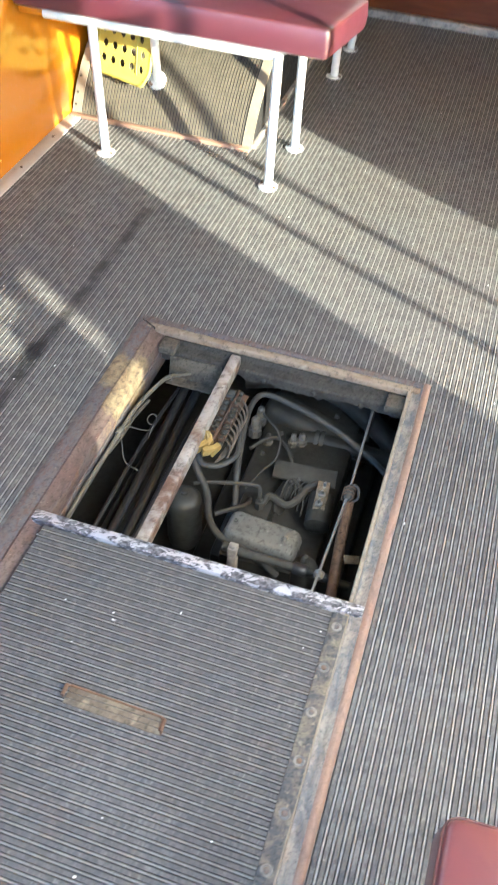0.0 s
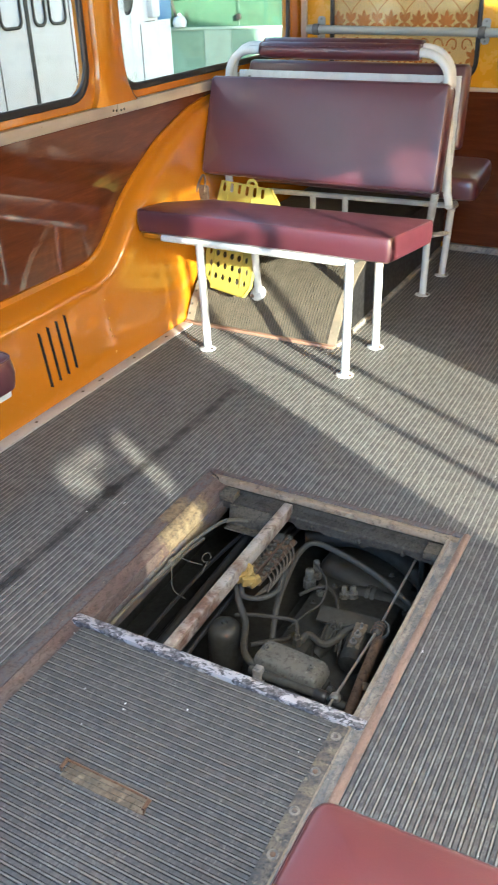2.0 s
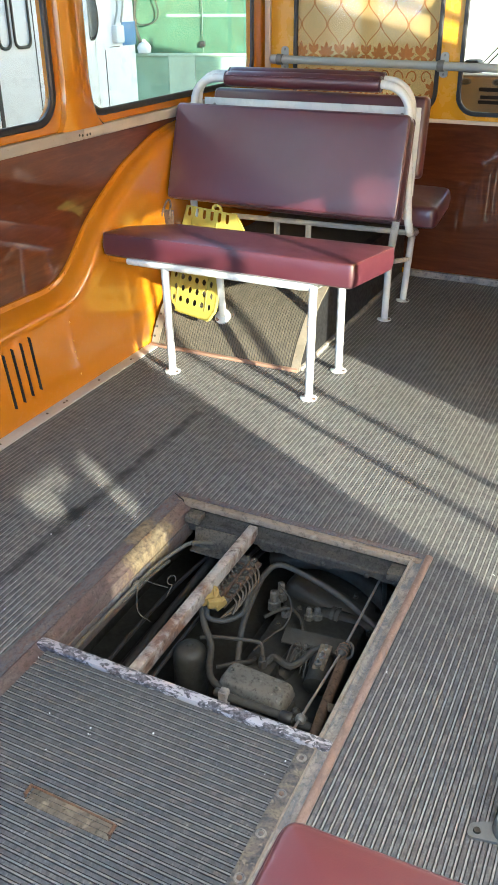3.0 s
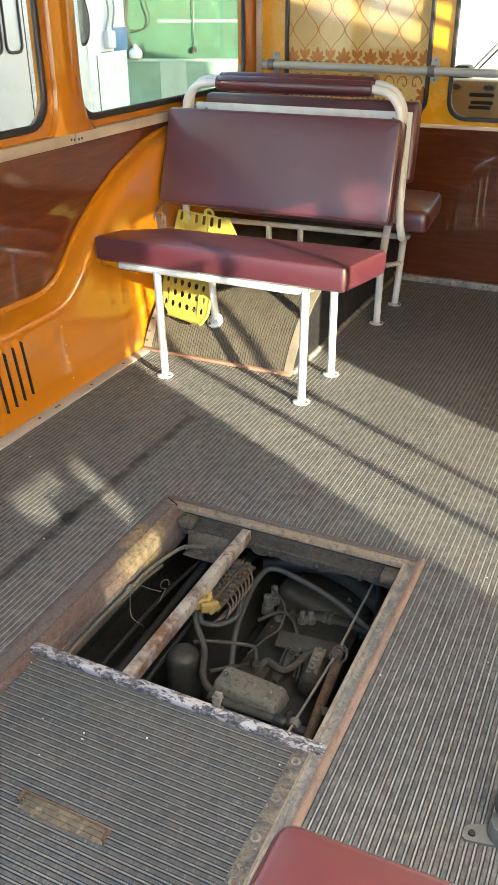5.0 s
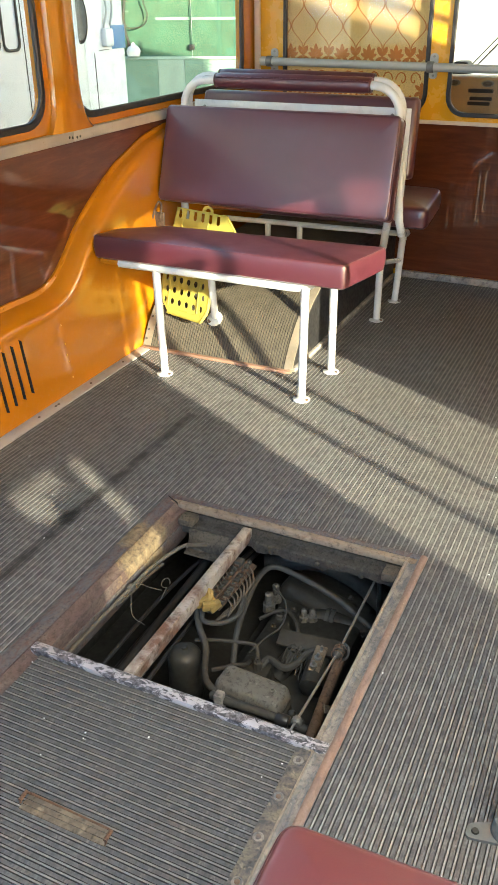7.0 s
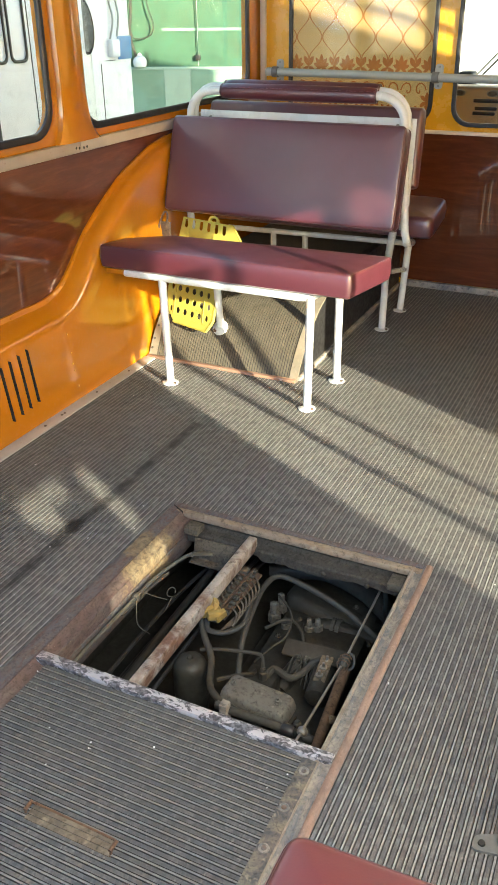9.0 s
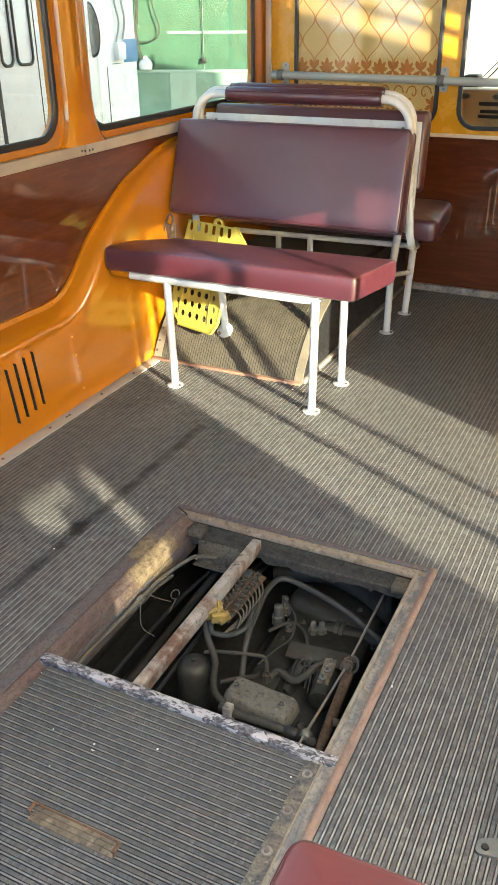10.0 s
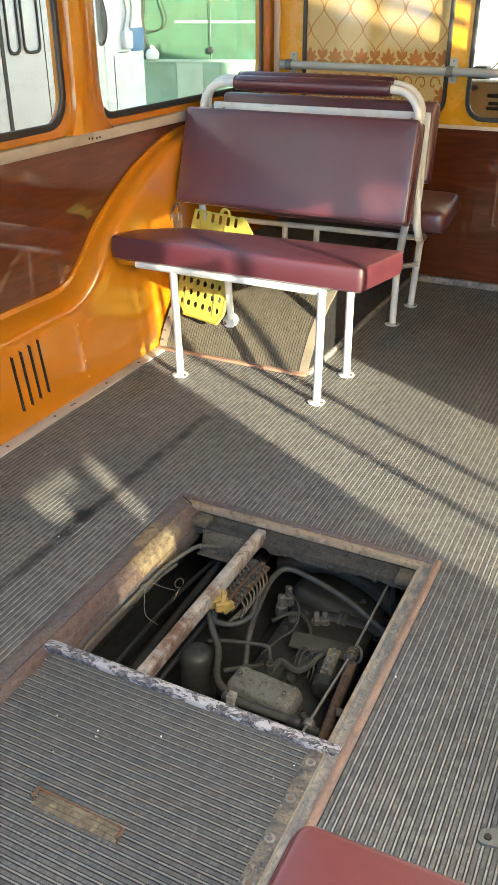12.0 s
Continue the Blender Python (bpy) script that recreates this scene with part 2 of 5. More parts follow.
M_REDTAN = paint("red_tan_strip", (0.27, 0.165, 0.12), 0.45, 0.3, (0.42, 0.36, 0.28))
M_ENGINE = plain("oily_cast_iron", (0.030, 0.030, 0.026), 0.6, 0.0, 0.6, 24, 0.5)
M_ENGINEGREY = plain("dusty_grey_casting", (0.062, 0.061, 0.055), 0.65, 0.2, 0.5, 22, 0.4)
M_SILL = rusty("dirty_sill", (0.034, 0.031, 0.026), (0.016, 0.014, 0.012), 0.5, 34, 0.7)
M_GRIME = rusty("grimy_bracket", (0.078, 0.068, 0.052), (0.036, 0.031, 0.025), 0.48, 30, 0.75)
M_DOME = rusty("dusty_dome", (0.135, 0.122, 0.095), (0.030, 0.029, 0.026), 0.50, 12, 0.75)
M_BAR = rusty("worn_bar_paint", (0.29, 0.27, 0.25), (0.11, 0.062, 0.042), 0.52, 11, 0.55)
M_RIMGREY = rusty("blotched_grey_rim", (0.27, 0.25, 0.225), (0.105, 0.105, 0.115), 0.46, 13, 0.55)
def streaky(name, *colours, patch=None, stretch=0.22, speck=0.75):
    """Worn paint in streaks that follow the length of a strip; patch: a cream area's centre and reach along y."""
    n = Nodes(name, Metallic=0.1)
    a, b = n.noise(46, 6, 0.65, (1.0, stretch, 1.0), 0.8), n.noise(90, 7, 0.7, (1.0, 0.4, 1.0), 0.5)
    c = n.mix(n.ramp(a, (0.42, 0.0), (0.58, 1.0)), colours[0], colours[1])
    c = n.mix(n.ramp(b, (0.50, 0.0), (0.62, 0.8)), c, colours[2])
    c = n.mix(n.ramp(n.noise(170, 7, 0.78), (0.51, 0.0), (0.60, speck)), c, tuple(x * 0.35 for x in colours[0]))
    c = n.mix(n.ramp(n.noise(130, 5, 0.7), (0.64, 0.0), (0.70, 0.6)), c, tuple(min(0.42, x * 1.8) for x in colours[1]))
    c = n.mix(n.ramp(n.noise(320, 3, 0.6), (0.70, 0.0), (0.74, 0.8)), c, (0.42, 0.36, 0.30))
    if patch:
        xyz = n.t.nodes.new("ShaderNodeSeparateXYZ")
        n.link(n.co, xyz.inputs[0])
        d = n.math("ABSOLUTE", n.math("SUBTRACT", xyz.outputs[1], patch[0]))
        d = n.math("ADD", n.math("DIVIDE", d, patch[1]), n.math("MULTIPLY", n.math("SUBTRACT", n.noise(38, 7, 0.7), 0.5), 2.2))
        c = n.mix(n.ramp(d, (0.62, 0.85), (0.95, 0.0)), c, n.ramp(n.noise(75, 8, 0.75), (0.38, (0.085, 0.062, 0.040)), (0.52, (0.20, 0.158, 0.095)), (0.66, (0.30, 0.245, 0.15))))
    n.base(c).rough(n.ramp(b, (0.3, 0.42), (0.7, 0.75)))
    return n.bump(n.math("ADD", a, b), 0.4, 0.003).mat


def chipped(name, white, dark, grey):
    """White paint flaking in small sharp chips off dark steel."""
    n = Nodes(name, Metallic=0.1)
    a, b = n.noise(75, 10, 0.72, (0.55, 1.0, 1.0), 0.5), n.noise(15, 5, 0.6, (0.6, 1, 1))
    lean = n.math("ADD", n.math("MULTIPLY", a, 0.75), n.math("MULTIPLY", b, 0.25))
    flake = n.ramp(lean, (0.503, 0.0), (0.522, 1.0))
    under = n.mix(n.ramp(n.noise(130, 6, 0.7), (0.42, 0.0), (0.60, 1.0)), dark, grey)
    c = n.mix(flake, under, n.mix(n.noise(24, 5), white, tuple(x * 0.7 for x in white)))
    n.base(c).rough(n.ramp(a, (0.3, 0.38), (0.7, 0.62)))
    return n.bump(flake, 0.5, 0.0012).mat


M_LIDSTRIP = chipped("chipped_white_steel", (0.42, 0.42, 0.46), (0.035, 0.036, 0.042), (0.15, 0.15, 0.17))
M_RAIL = paint("worn_rail", (0.37, 0.325, 0.28), 0.36, 0.22, (0.25, 0.20, 0.16))
M_TRIM = paint("scuffed_trim", (0.47, 0.45, 0.45), 0.4, 0.18, (0.31, 0.27, 0.25))
M_SOCKET = plain("grey_cast_socket", (0.17, 0.18, 0.18), 0.5, 0.3, 0.35, 40)
M_STREAKRIM = streaky("streaked_grey_rim", (0.115, 0.120, 0.132), (0.245, 0.228, 0.200), (0.17, 0.155, 0.135), stretch=0.45, speck=0.5)
M_STREAKTAN = streaky("streaked_tan_rim", (0.225, 0.192, 0.150), (0.275, 0.245, 0.200), (0.165, 0.135, 0.110), stretch=0.12, speck=0.35)
M_STREAKRED = streaky("streaked_rust_edge", (0.205, 0.135, 0.107), (0.26, 0.180, 0.143), (0.17, 0.118, 0.10), stretch=0.08, speck=0.25)
M_STREAKLIP = streaky("streaked_red_lip", (0.086, 0.056, 0.052), (0.112, 0.088, 0.080), (0.060, 0.042, 0.042), patch=(-0.21, 0.11))
M_STREAKLEFT = streaky("streaked_rusty_rim", (0.090, 0.091, 0.104), (0.108, 0.092, 0.088), (0.112, 0.068, 0.056), patch=(-0.19, 0.055), stretch=0.5)
M_FLAKED = rusty("flaked_tan_strip", (0.15, 0.133, 0.105), (0.055, 0.057, 0.064), 0.54, 40, 0.6)
M_HOSE = plain("dusty_rubber_hose", (0.042, 0.042, 0.038), 0.7, 0.0, 0.45, 30)
M_BLACKHOSE = plain("black_hose", (0.034, 0.033, 0.030), 0.55, 0.0, 0.4, 30)
M_DUSTBOX = rusty("dusty_alloy_cover", (0.122, 0.121, 0.114), (0.098, 0.096, 0.088), 0.5, 22, 0.6, 0.2)
M_ROD = plain("bare_steel_rod", (0.26, 0.265, 0.26), 0.42, 0.7, 0.3, 40)
M_BROWNTUBE = rusty("brown_rusty_tube", (0.105, 0.066, 0.042), (0.075, 0.045, 0.029), 0.5, 26, 0.7)
M_TERMINAL = plain("brown_bakelite", (0.085, 0.055, 0.04), 0.55, 0.0, 0.4, 60)
M_BRASS = plain("dusty_yellow_plastic", (0.30, 0.205, 0.06), 0.5, 0.0, 0.35, 40)
M_WIRE = plain("wire_sleeve", (0.085, 0.070, 0.052), 0.6, 0.0, 0.4, 40)
M_BEIGEWIRE = plain("beige_cable", (0.105, 0.098, 0.082), 0.6, 0.0, 0.3, 30)
M_YELLOW = plain("yellow_plastic", (0.50, 0.445, 0.09), 0.42, 0.0, 0.18, 14)
M_HANDLE = rusty("rusty_handle_wire", (0.115, 0.062, 0.034), (0.075, 0.038, 0.022), 0.45, 50, 0.6)
M_RECESS = rusty("bare_wood_recess", (0.150, 0.122, 0.086), (0.090, 0.076, 0.057), 0.5, 18, 0.7)
M_GLASS = glass_mat()
M_CURTAIN = curtain_mat()
M_PRINT = plain("rust_orange_print", (0.52, 0.19, 0.045), 0.85, 0.0, 0.15, 40)
M_BUSWHITE = paint("white_coachwork", (0.70, 0.72, 0.75), 0.3, 0.06, coat=0.4)
M_RED = paint("red_panel_paint", (0.55, 0.04, 0.035), 0.4, 0.1)
M_NET = plain("green_net", (0.055, 0.135, 0.088), 0.8, 0.0, 0.4, 7)
M_PALEGREEN = plain("pale_green_sheet", (0.22, 0.36, 0.285), 0.7, 0.0, 0.3, 5)
M_PALESHEET = plain("faded_green_sheet", (0.36, 0.48, 0.41), 0.7, 0.0, 0.2, 6)
M_DARKNET = plain("dark_green_cord", (0.02, 0.055, 0.04), 0.8, 0.0, 0.3, 20)
M_MIRROR = plain("mirror_reflection_grey", (0.20, 0.21, 0.19), 0.25, 0.0, 0.5, 30)
M_GROUND = plain("asphalt", (0.055, 0.053, 0.05), 0.85, 0.0, 0.3, 6)
M_CEIL = paint("ceiling_paint", (0.70, 0.66, 0.56), 0.5, 0.08)
M_DASH = plain("beige_dashboard", (0.46, 0.34, 0.22), 0.45, 0.0, 0.25, 12)
M_BLUE = paint("blue_panel", (0.06, 0.19, 0.40), 0.4, 0.1)


# ---- mesh helpers ----
def obj(name, bm, mat, smooth=False):
    me = bpy.data.meshes.new(name)
    bm.to_mesh(me)
    bm.free()
    if smooth:
        for p in me.polygons:
            p.use_smooth = True
        me.set_sharp_from_angle(angle=radians(40))
    me.materials.append(mat)
    return new(name, me)


def part(name, bm, mat, parent, label="", smooth=True):
    """One mesh object under a thing or a part."""
    ob = obj(name, bm, mat, smooth)
    ob.parent = parent
    ob.matrix_parent_inverse = parent.matrix_world.inverted()
    if label:
        ob["label"] = label
    return ob


def thing(name, label, category, at=(0, 0, 0), group="", kind=""):
    e = new(name)
    e.empty_display_size = 0.05
    e.location = at
    bpy.context.view_layer.update()
    return tagged(e, label, category, group, kind)


def block(lo, hi, bevel=0.0, segs=2, bm=None):
    """A box from corner to corner with rounded edges."""
    own = bmesh.new()
    bmesh.ops.create_cube(own, size=1)
    lo, hi = Vector(lo), Vector(hi)
    for v in own.verts:
        v.co = Vector(((v.co[i] + 0.5) * (hi[i] - lo[i]) + lo[i] for i in range(3)))
    if bevel:
        bmesh.ops.bevel(own, geom=own.edges[:], offset=bevel, segments=segs, affect="EDGES", profile=0.5)
    return own if bm is None else merge(bm, own)


def merge(bm, other):
    me = bpy.data.meshes.new("tmp")
    other.to_mesh(me)
    other.free()
    bm.from_mesh(me)
    bpy.data.meshes.remove(me)
    return bm


def spline(points, steps=6):
    """A smooth curve through the points."""
    p = [Vector(q) for q in points]
    if len(p) < 3:
        return p
    ext = [p[0] * 2 - p[1], *p, p[-1] * 2 - p[-2]]
    out = []
    for i in range(1, len(ext) - 2):
        a, b, c, d = ext[i - 1:i + 3]
        for k in range(steps):
            t = k / steps
            out.append(0.5 * ((2 * b) + (c - a) * t + (2 * a - 5 * b + 4 * c - d) * t * t + (3 * b - a - 3 * c + d) * t ** 3))
    out.append(p[-1])
    return out


def tube(points, r, sides=10, smooth_steps=0, bm=None):
    """A round rod or hose along the points, closed at its ends."""
    bm = bm if bm is not None else bmesh.new()
    p = spline(points, smooth_steps) if smooth_steps else [Vector(q) for q in points]
    up = Vector((0, 0, 1))
    rings = []
    for i, c in enumerate(p):
        d = (p[min(i + 1, len(p) - 1)] - p[max(i - 1, 0)]).normalized()
        if abs(d.dot(up)) > 0.98:
            up = Vector((1, 0, 0)) if abs(d.x) < 0.9 else Vector((0, 1, 0))
        side = d.cross(up).normalized()
        up = side.cross(d).normalized()
        rr = r[i] if isinstance(r, (list, tuple)) else r
        rings.append([bm.verts.new(c + rr * (math.cos(a) * side + math.sin(a) * up)) for a in (2 * math.pi * k / sides for k in range(sides))])
    for a, b in zip(rings, rings[1:]):
        for k in range(sides):
            bm.faces.new((a[k], a[(k + 1) % sides], b[(k + 1) % sides], b[k]))
    bm.faces.new(rings[0][::-1])
    bm.faces.new(rings[-1])
    bmesh.ops.recalc_face_normals(bm, faces=bm.faces[:])
    return bm


def disc(centre, axis, radii, sides=16, bm=None):
    """A turned shape: (distance along the axis, radius) pairs."""
    c, a = Vector(centre), Vector(axis).normalized()
    pts = [c + a * d for d, _ in radii]
    own = bmesh.new()
    s = a.orthogonal().normalized()
    u = a.cross(s)
    rings = [[own.verts.new(q + r * (math.cos(t) * s + math.sin(t) * u)) for t in (2 * math.pi * k / sides for k in range(sides))] for q, (_, r) in zip(pts, radii)]
    for x, y in zip(rings, rings[1:]):
        for k in range(sides):
            own.faces.new((x[k], x[(k + 1) % sides], y[(k + 1) % sides], y[k]))
    own.faces.new(rings[0][::-1])
    own.faces.new(rings[-1])
    bmesh.ops.recalc_face_normals(own, faces=own.faces[:])
    return own if bm is None else merge(bm, own)


def rounded(x0, y0, x1, y1, r, n=6):
    """The outline of a rectangle with rounded corners."""
    out = []
    for cx, cy, a in ((x1 - r, y1 - r, 0), (x0 + r, y1 - r, 90), (x0 + r, y0 + r, 180), (x1 - r, y0 + r, 270)):
        for k in range(n + 1):
            t = radians(a + 90 * k / n)
            out.append((cx + r * math.cos(t), cy + r * math.sin(t)))
    return out


def sheet(outer, holes, thick, place):
    """A flat plate with holes through it; place maps (u, v, w) to the world."""
    bm = bmesh.new()
    for loop in (outer, *holes):
        vs = [bm.verts.new((u, v, 0)) for u, v in loop]
        for a, b in zip(vs, vs[1:] + vs[:1]):
            bm.edges.new((a, b))
    bmesh.ops.triangle_fill(bm, use_beauty=True, edges=bm.edges[:])
    faces = bm.faces[:]
    ext = bmesh.ops.extrude_face_region(bm, geom=faces)
    for v in (g for g in ext["geom"] if isinstance(g, bmesh.types.BMVert)):
        v.co.z = thick
    for v in bm.verts:
        v.co = Vector(place(*v.co))
    bmesh.ops.recalc_face_normals(bm, faces=bm.faces[:])
    return bm


def ring(outer, inner, thick, place):
    """A raised band between two outlines of the same number of points."""
    bm = bmesh.new()
    n = len(outer)
    rows = []
    for loop, w in ((outer, 0), (outer, thick * 0.7), ([(0.8 * a + 0.2 * c, 0.8 * b + 0.2 * d) for (a, b), (c, d) in zip(outer, inner)], thick),
                    ([(0.2 * a + 0.8 * c, 0.2 * b + 0.8 * d) for (a, b), (c, d) in zip(outer, inner)], thick), (inner, thick * 0.7), (inner, 0)):
        rows.append([bm.verts.new(place(u, v, w)) for u, v in loop])
    for a, b in zip(rows, rows[1:] + rows[:1]):
        for k in range(n):
            bm.faces.new((a[k], a[(k + 1) % n], b[(k + 1) % n], b[k]))
    bmesh.ops.recalc_face_normals(bm, faces=bm.faces[:])
    return bm


def loft(rows, bm=None, close=False):
    """A surface through rows of points."""
    bm = bm if bm is not None else bmesh.new()
    vs = [[bm.verts.new(p) for p in row] for row in rows]
    for a, b in zip(vs, vs[1:]):
        m = len(a)
        for k in range(m if close else m - 1):
            bm.faces.new((a[k], a[(k + 1) % m], b[(k + 1) % m], b[k]))
    return bm


PITCH, GROOVE, DEEP = 0.0130, 0.0015, 0.0042
BOX_PITCH, BOX_GROOVE = 0.0092, 0.0026


def ribs(bm, a0, a1, b0, b1, place, pitch=PITCH, groove=GROOVE):
    """Ribbed rubber: a narrow proud rib beside each wide, lower one, running along b; place maps (a, b, height)."""
    a = a0
    prof = []
    thin = 0.26 * pitch
    while a + pitch < a1 + 1e-4:
        for u, w, h in ((a + groove, thin, 0.0), (a + 2 * groove + thin, pitch - 2 * groove - thin, -0.0007)):
            prof += [(u - groove, -DEEP), (u - 0.0004, -DEEP), (u, h), (u + w - 0.0004, h)]
        a += pitch
    rows = [[place(u, b, h) for u, h in prof] for b in (b0, b1)]
    vs = [[bm.verts.new(p) for p in row] for row in rows]
    for k in range(len(prof) - 1):
        bm.faces.new((vs[0][k], vs[0][k + 1], vs[1][k + 1], vs[1][k]))
    return bm


def cushion(x0, x1, y0, y1, z0, z1, crown=0.012, r=0.022, corner=0.03):
    """An upholstered pad: rounded corners, softly crowned top."""
    bm = bmesh.new()
    nx, ny = 14, 10
    rows = []
    levels = [(z0, 0.012), (z0 + 0.006, 0.003), (z0 + 0.5 * (z1 - z0), -0.004), (z1 - r, 0.0), (z1 - 0.5 * r, 0.25 * r), (z1 - 0.12 * r, 0.6 * r), (z1, r)]
    for z, inset in levels:
        rows.append([(u, v, z) for u, v in rounded(x0 + inset, y0 + inset, x1 - inset, y1 - inset, max(corner - inset * 0.5, 0.008), 5)])
    loft(rows, bm, True)
    cx, cy = (x0 + x1) / 2, (y0 + y1) / 2
    last = rows[-1]
    prev = [v for v in bm.verts[:]][-len(last):]
    for f in (0.8, 0.55, 0.25):
        cur = [bm.verts.new((cx + (u - cx) * f, cy + (v - cy) * f, z1 + crown * (1 - f * f) * 0.9)) for u, v, _ in last]
        for k in range(len(last)):
            bm.faces.new((prev[k], prev[(k + 1) % len(last)], cur[(k + 1) % len(last)], cur[k]))
        prev = cur
    bm.faces.new(prev)
    bm.verts.ensure_lookup_table()
    bm.faces.new([bm.verts[k] for k in range(len(last))][::-1])
    bmesh.ops.recalc_face_normals(bm, faces=bm.faces[:])
    return bm


def turn(bm, m):
    bmesh.ops.transform(bm, matrix=m, verts=bm.verts[:])
    return bm


# ---- setting ----
WX, RX, BY, RY, TOP = -0.68, 1.36, 1.99, -3.6, 1.85      # left and right wall, bulkhead, rear wall, ceiling
HX0, HX1, HY0, HY1 = 0.0, 0.648, -1.19, 0.0             # outer edge of the hatch rim
LIDY = -0.575                                            # far edge of the closed lid
ARCH_Y = 0.815

# floor: four ribbed fields round the hatch
bm = bmesh.new()
flat = lambda u, b, h: (u, b, h)
ribs(bm, -0.60, RX, HY1, BY, flat)
ribs(bm, -0.60, HX0, RY, HY1, flat)
ribs(bm, -0.60 + 96 * PITCH, RX, RY, HY1, flat)
ribs(bm, -0.60 + 46 * PITCH, -0.60 + 96 * PITCH, RY, HY0, flat)
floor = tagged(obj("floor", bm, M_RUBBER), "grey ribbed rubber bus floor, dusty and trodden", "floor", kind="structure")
for lo, hi in (((-0.70, RY, -0.05), (HX0, BY, -0.006)), ((HX1, RY, -0.05), (RX, BY, -0.006)), ((HX0, HY1, -0.05), (HX1, BY, -0.006)), ((HX0, RY, -0.05), (HX1, HY0, -0.006))):
    part("floor_board", block(lo, hi), M_ENGINE, floor, smooth=False)

# left wall with its windows
left = lambda u, v, w: (WX - w, u, v)
WIN = [(-2.55, -0.78), (-0.62, 0.548), (0.70, 1.86)]
holes = [rounded(a, 0.768, b, 1.56, 0.085) for a, b in WIN]
wall_left = tagged(obj("wall_left", sheet([(RY, -0.05), (BY + 1.5, -0.05), (BY + 1.5, TOP), (RY, TOP)], holes, 0.022, left), M_ORANGE), "orange painted bus side wall with large windows", "wall", kind="structure")
for i, (a, b) in enumerate(WIN):
    w = thing(f"window_{i + 1}", "large bus side window in a black rubber gasket", "window", (WX, a, 0.768), kind="structure")
    part("gasket", ring(rounded(a - 0.008, 0.760, b + 0.008, 1.568, 0.09), rounded(a + 0.012, 0.780, b - 0.012, 1.548, 0.076), 0.012, lambda u, v, w: (WX + w, u, v)), M_GASKET, w, "black rubber gasket")
    g = part("pane", sheet(rounded(a, 0.77, b, 1.558, 0.083), [], 0.004, lambda u, v, w: (WX - 0.008 - w, u, v)), M_GLASS, w, smooth=False)
    g.visible_shadow = False

# wood panel, waist rail and lower orange casing
panel = tagged(obj("wood_panel", block((WX, RY, 0.25), (WX + 0.006, BY, 0.712)), M_WOOD), "dark red-brown varnished wood side panel", "panel", kind="structure")
rail = tagged(obj("waist_rail", block((WX, RY, 0.706), (WX + 0.022, 0.652, 0.738), 0.004), M_RAIL, True), "worn metal waist rail below the windows", "trim", kind="structure")
for y in (0.630, 0.645, 0.668, 0.684):
    part("screw", disc((WX + 0.022, y, 0.722 - 0.004 * math.sin(40 * y)), (1, 0, 0), ((0, 0.0042), (0.001, 0.0038), (0.0016, 0.002)), 8), M_ENGINEGREY, rail)
part("rail_length", block((WX, 0.654, 0.706), (WX + 0.022, BY, 0.738), 0.004), M_RAIL, rail)


def casing_top(y):
    """Height of the casing's upper edge: low along the side, rising over the wheel."""
    pts = ((-4.0, 0.325), (0.30, 0.318), (0.40, 0.314), (0.48, 0.330), (0.55, 0.385), (0.62, 0.458), (0.72, 0.525), (0.866, 0.606), (1.05, 0.668), (1.20, 0.694), (1.40, 0.70), (2.2, 0.70))
    for (a, za), (b, zb) in zip(pts, pts[1:]):
        if y <= b:
            t = (y - a) / (b - a)
            t = max(0, t)
            return za + (zb - za) * t
    return 0.70


rows = []
ys = [RY, -2, -1, -0.5, 0.0, 0.2, 0.3] + [0.34 + 0.02 * k for k in range(45)] + [1.4, 1.7, BY]
for y in ys:
    zt = sum(casing_top(y + d) for d in (-0.03, -0.015, 0, 0.015, 0.03)) / 5
    arch = max(0.0, min(1.0, (y - 0.42) / 0.25))
    side = lambda z: -0.576 - 0.13 * z
    zs = zt - 0.085 - 0.095 * arch
    row = [(side(0), y, -0.01), (side(zs * 0.5), y, zs * 0.5), (side(zs), y, zs)]
    # low: a plain shoulder; over the wheel: a full ridge standing off the wall
    knots = (Vector((side(zs), zs)), Vector((side(zs + 0.030) + 0.008 * arch, zs + 0.030 + 0.075 * arch)), Vector((side(zs + 0.045) + 0.034 * arch, zs + 0.045 + 0.112 * arch)), Vector((WX + 0.016, zt - 0.018)))
    for k in range(1, 15):
        u = k / 14
        p = knots[0] * (1 - u) ** 3 + knots[1] * (3 * u * (1 - u) ** 2) + knots[2] * (3 * u * u * (1 - u)) + knots[3] * u ** 3
        row.append((p.x, y, p.y))
    row += [(WX + 0.013, y, zt - 0.016), (WX + 0.013, y, zt), (WX + 0.002, y, zt + 0.001)]
    rows.append(row)
casing = tagged(obj("side_casing", loft(rows), M_ORANGE, True), "glossy orange side casing swelling over the wheel", "casing", kind="structure")
for k in range(4):
    y = 0.112 + 0.0385 * k
    zc = 0.139 + 0.004 * k
    part("vent_slot", turn(sheet(((-0.005, -0.078), (0.005, -0.084), (0.005, 0.078), (-0.005, 0.084)), [], 0.012, lambda u, v, w: (w - 0.0105, u, v)), pose(-0.576 - 0.13 * zc, y, zc, 0, -7.4, 0)), M_SLOT, casing, "black vent slot", False)
for y in (0.25, 0.42, 0.50, 0.57, 0.64, 0.74, 0.86, 0.98, 1.10):
    part("screw", disc((WX + 0.012, y, casing_top(y) - 0.009), (1, 0, 0), ((0, 0.004), (0.003, 0.004), (0.0042, 0.002)), 8), M_ORANGE, casing)
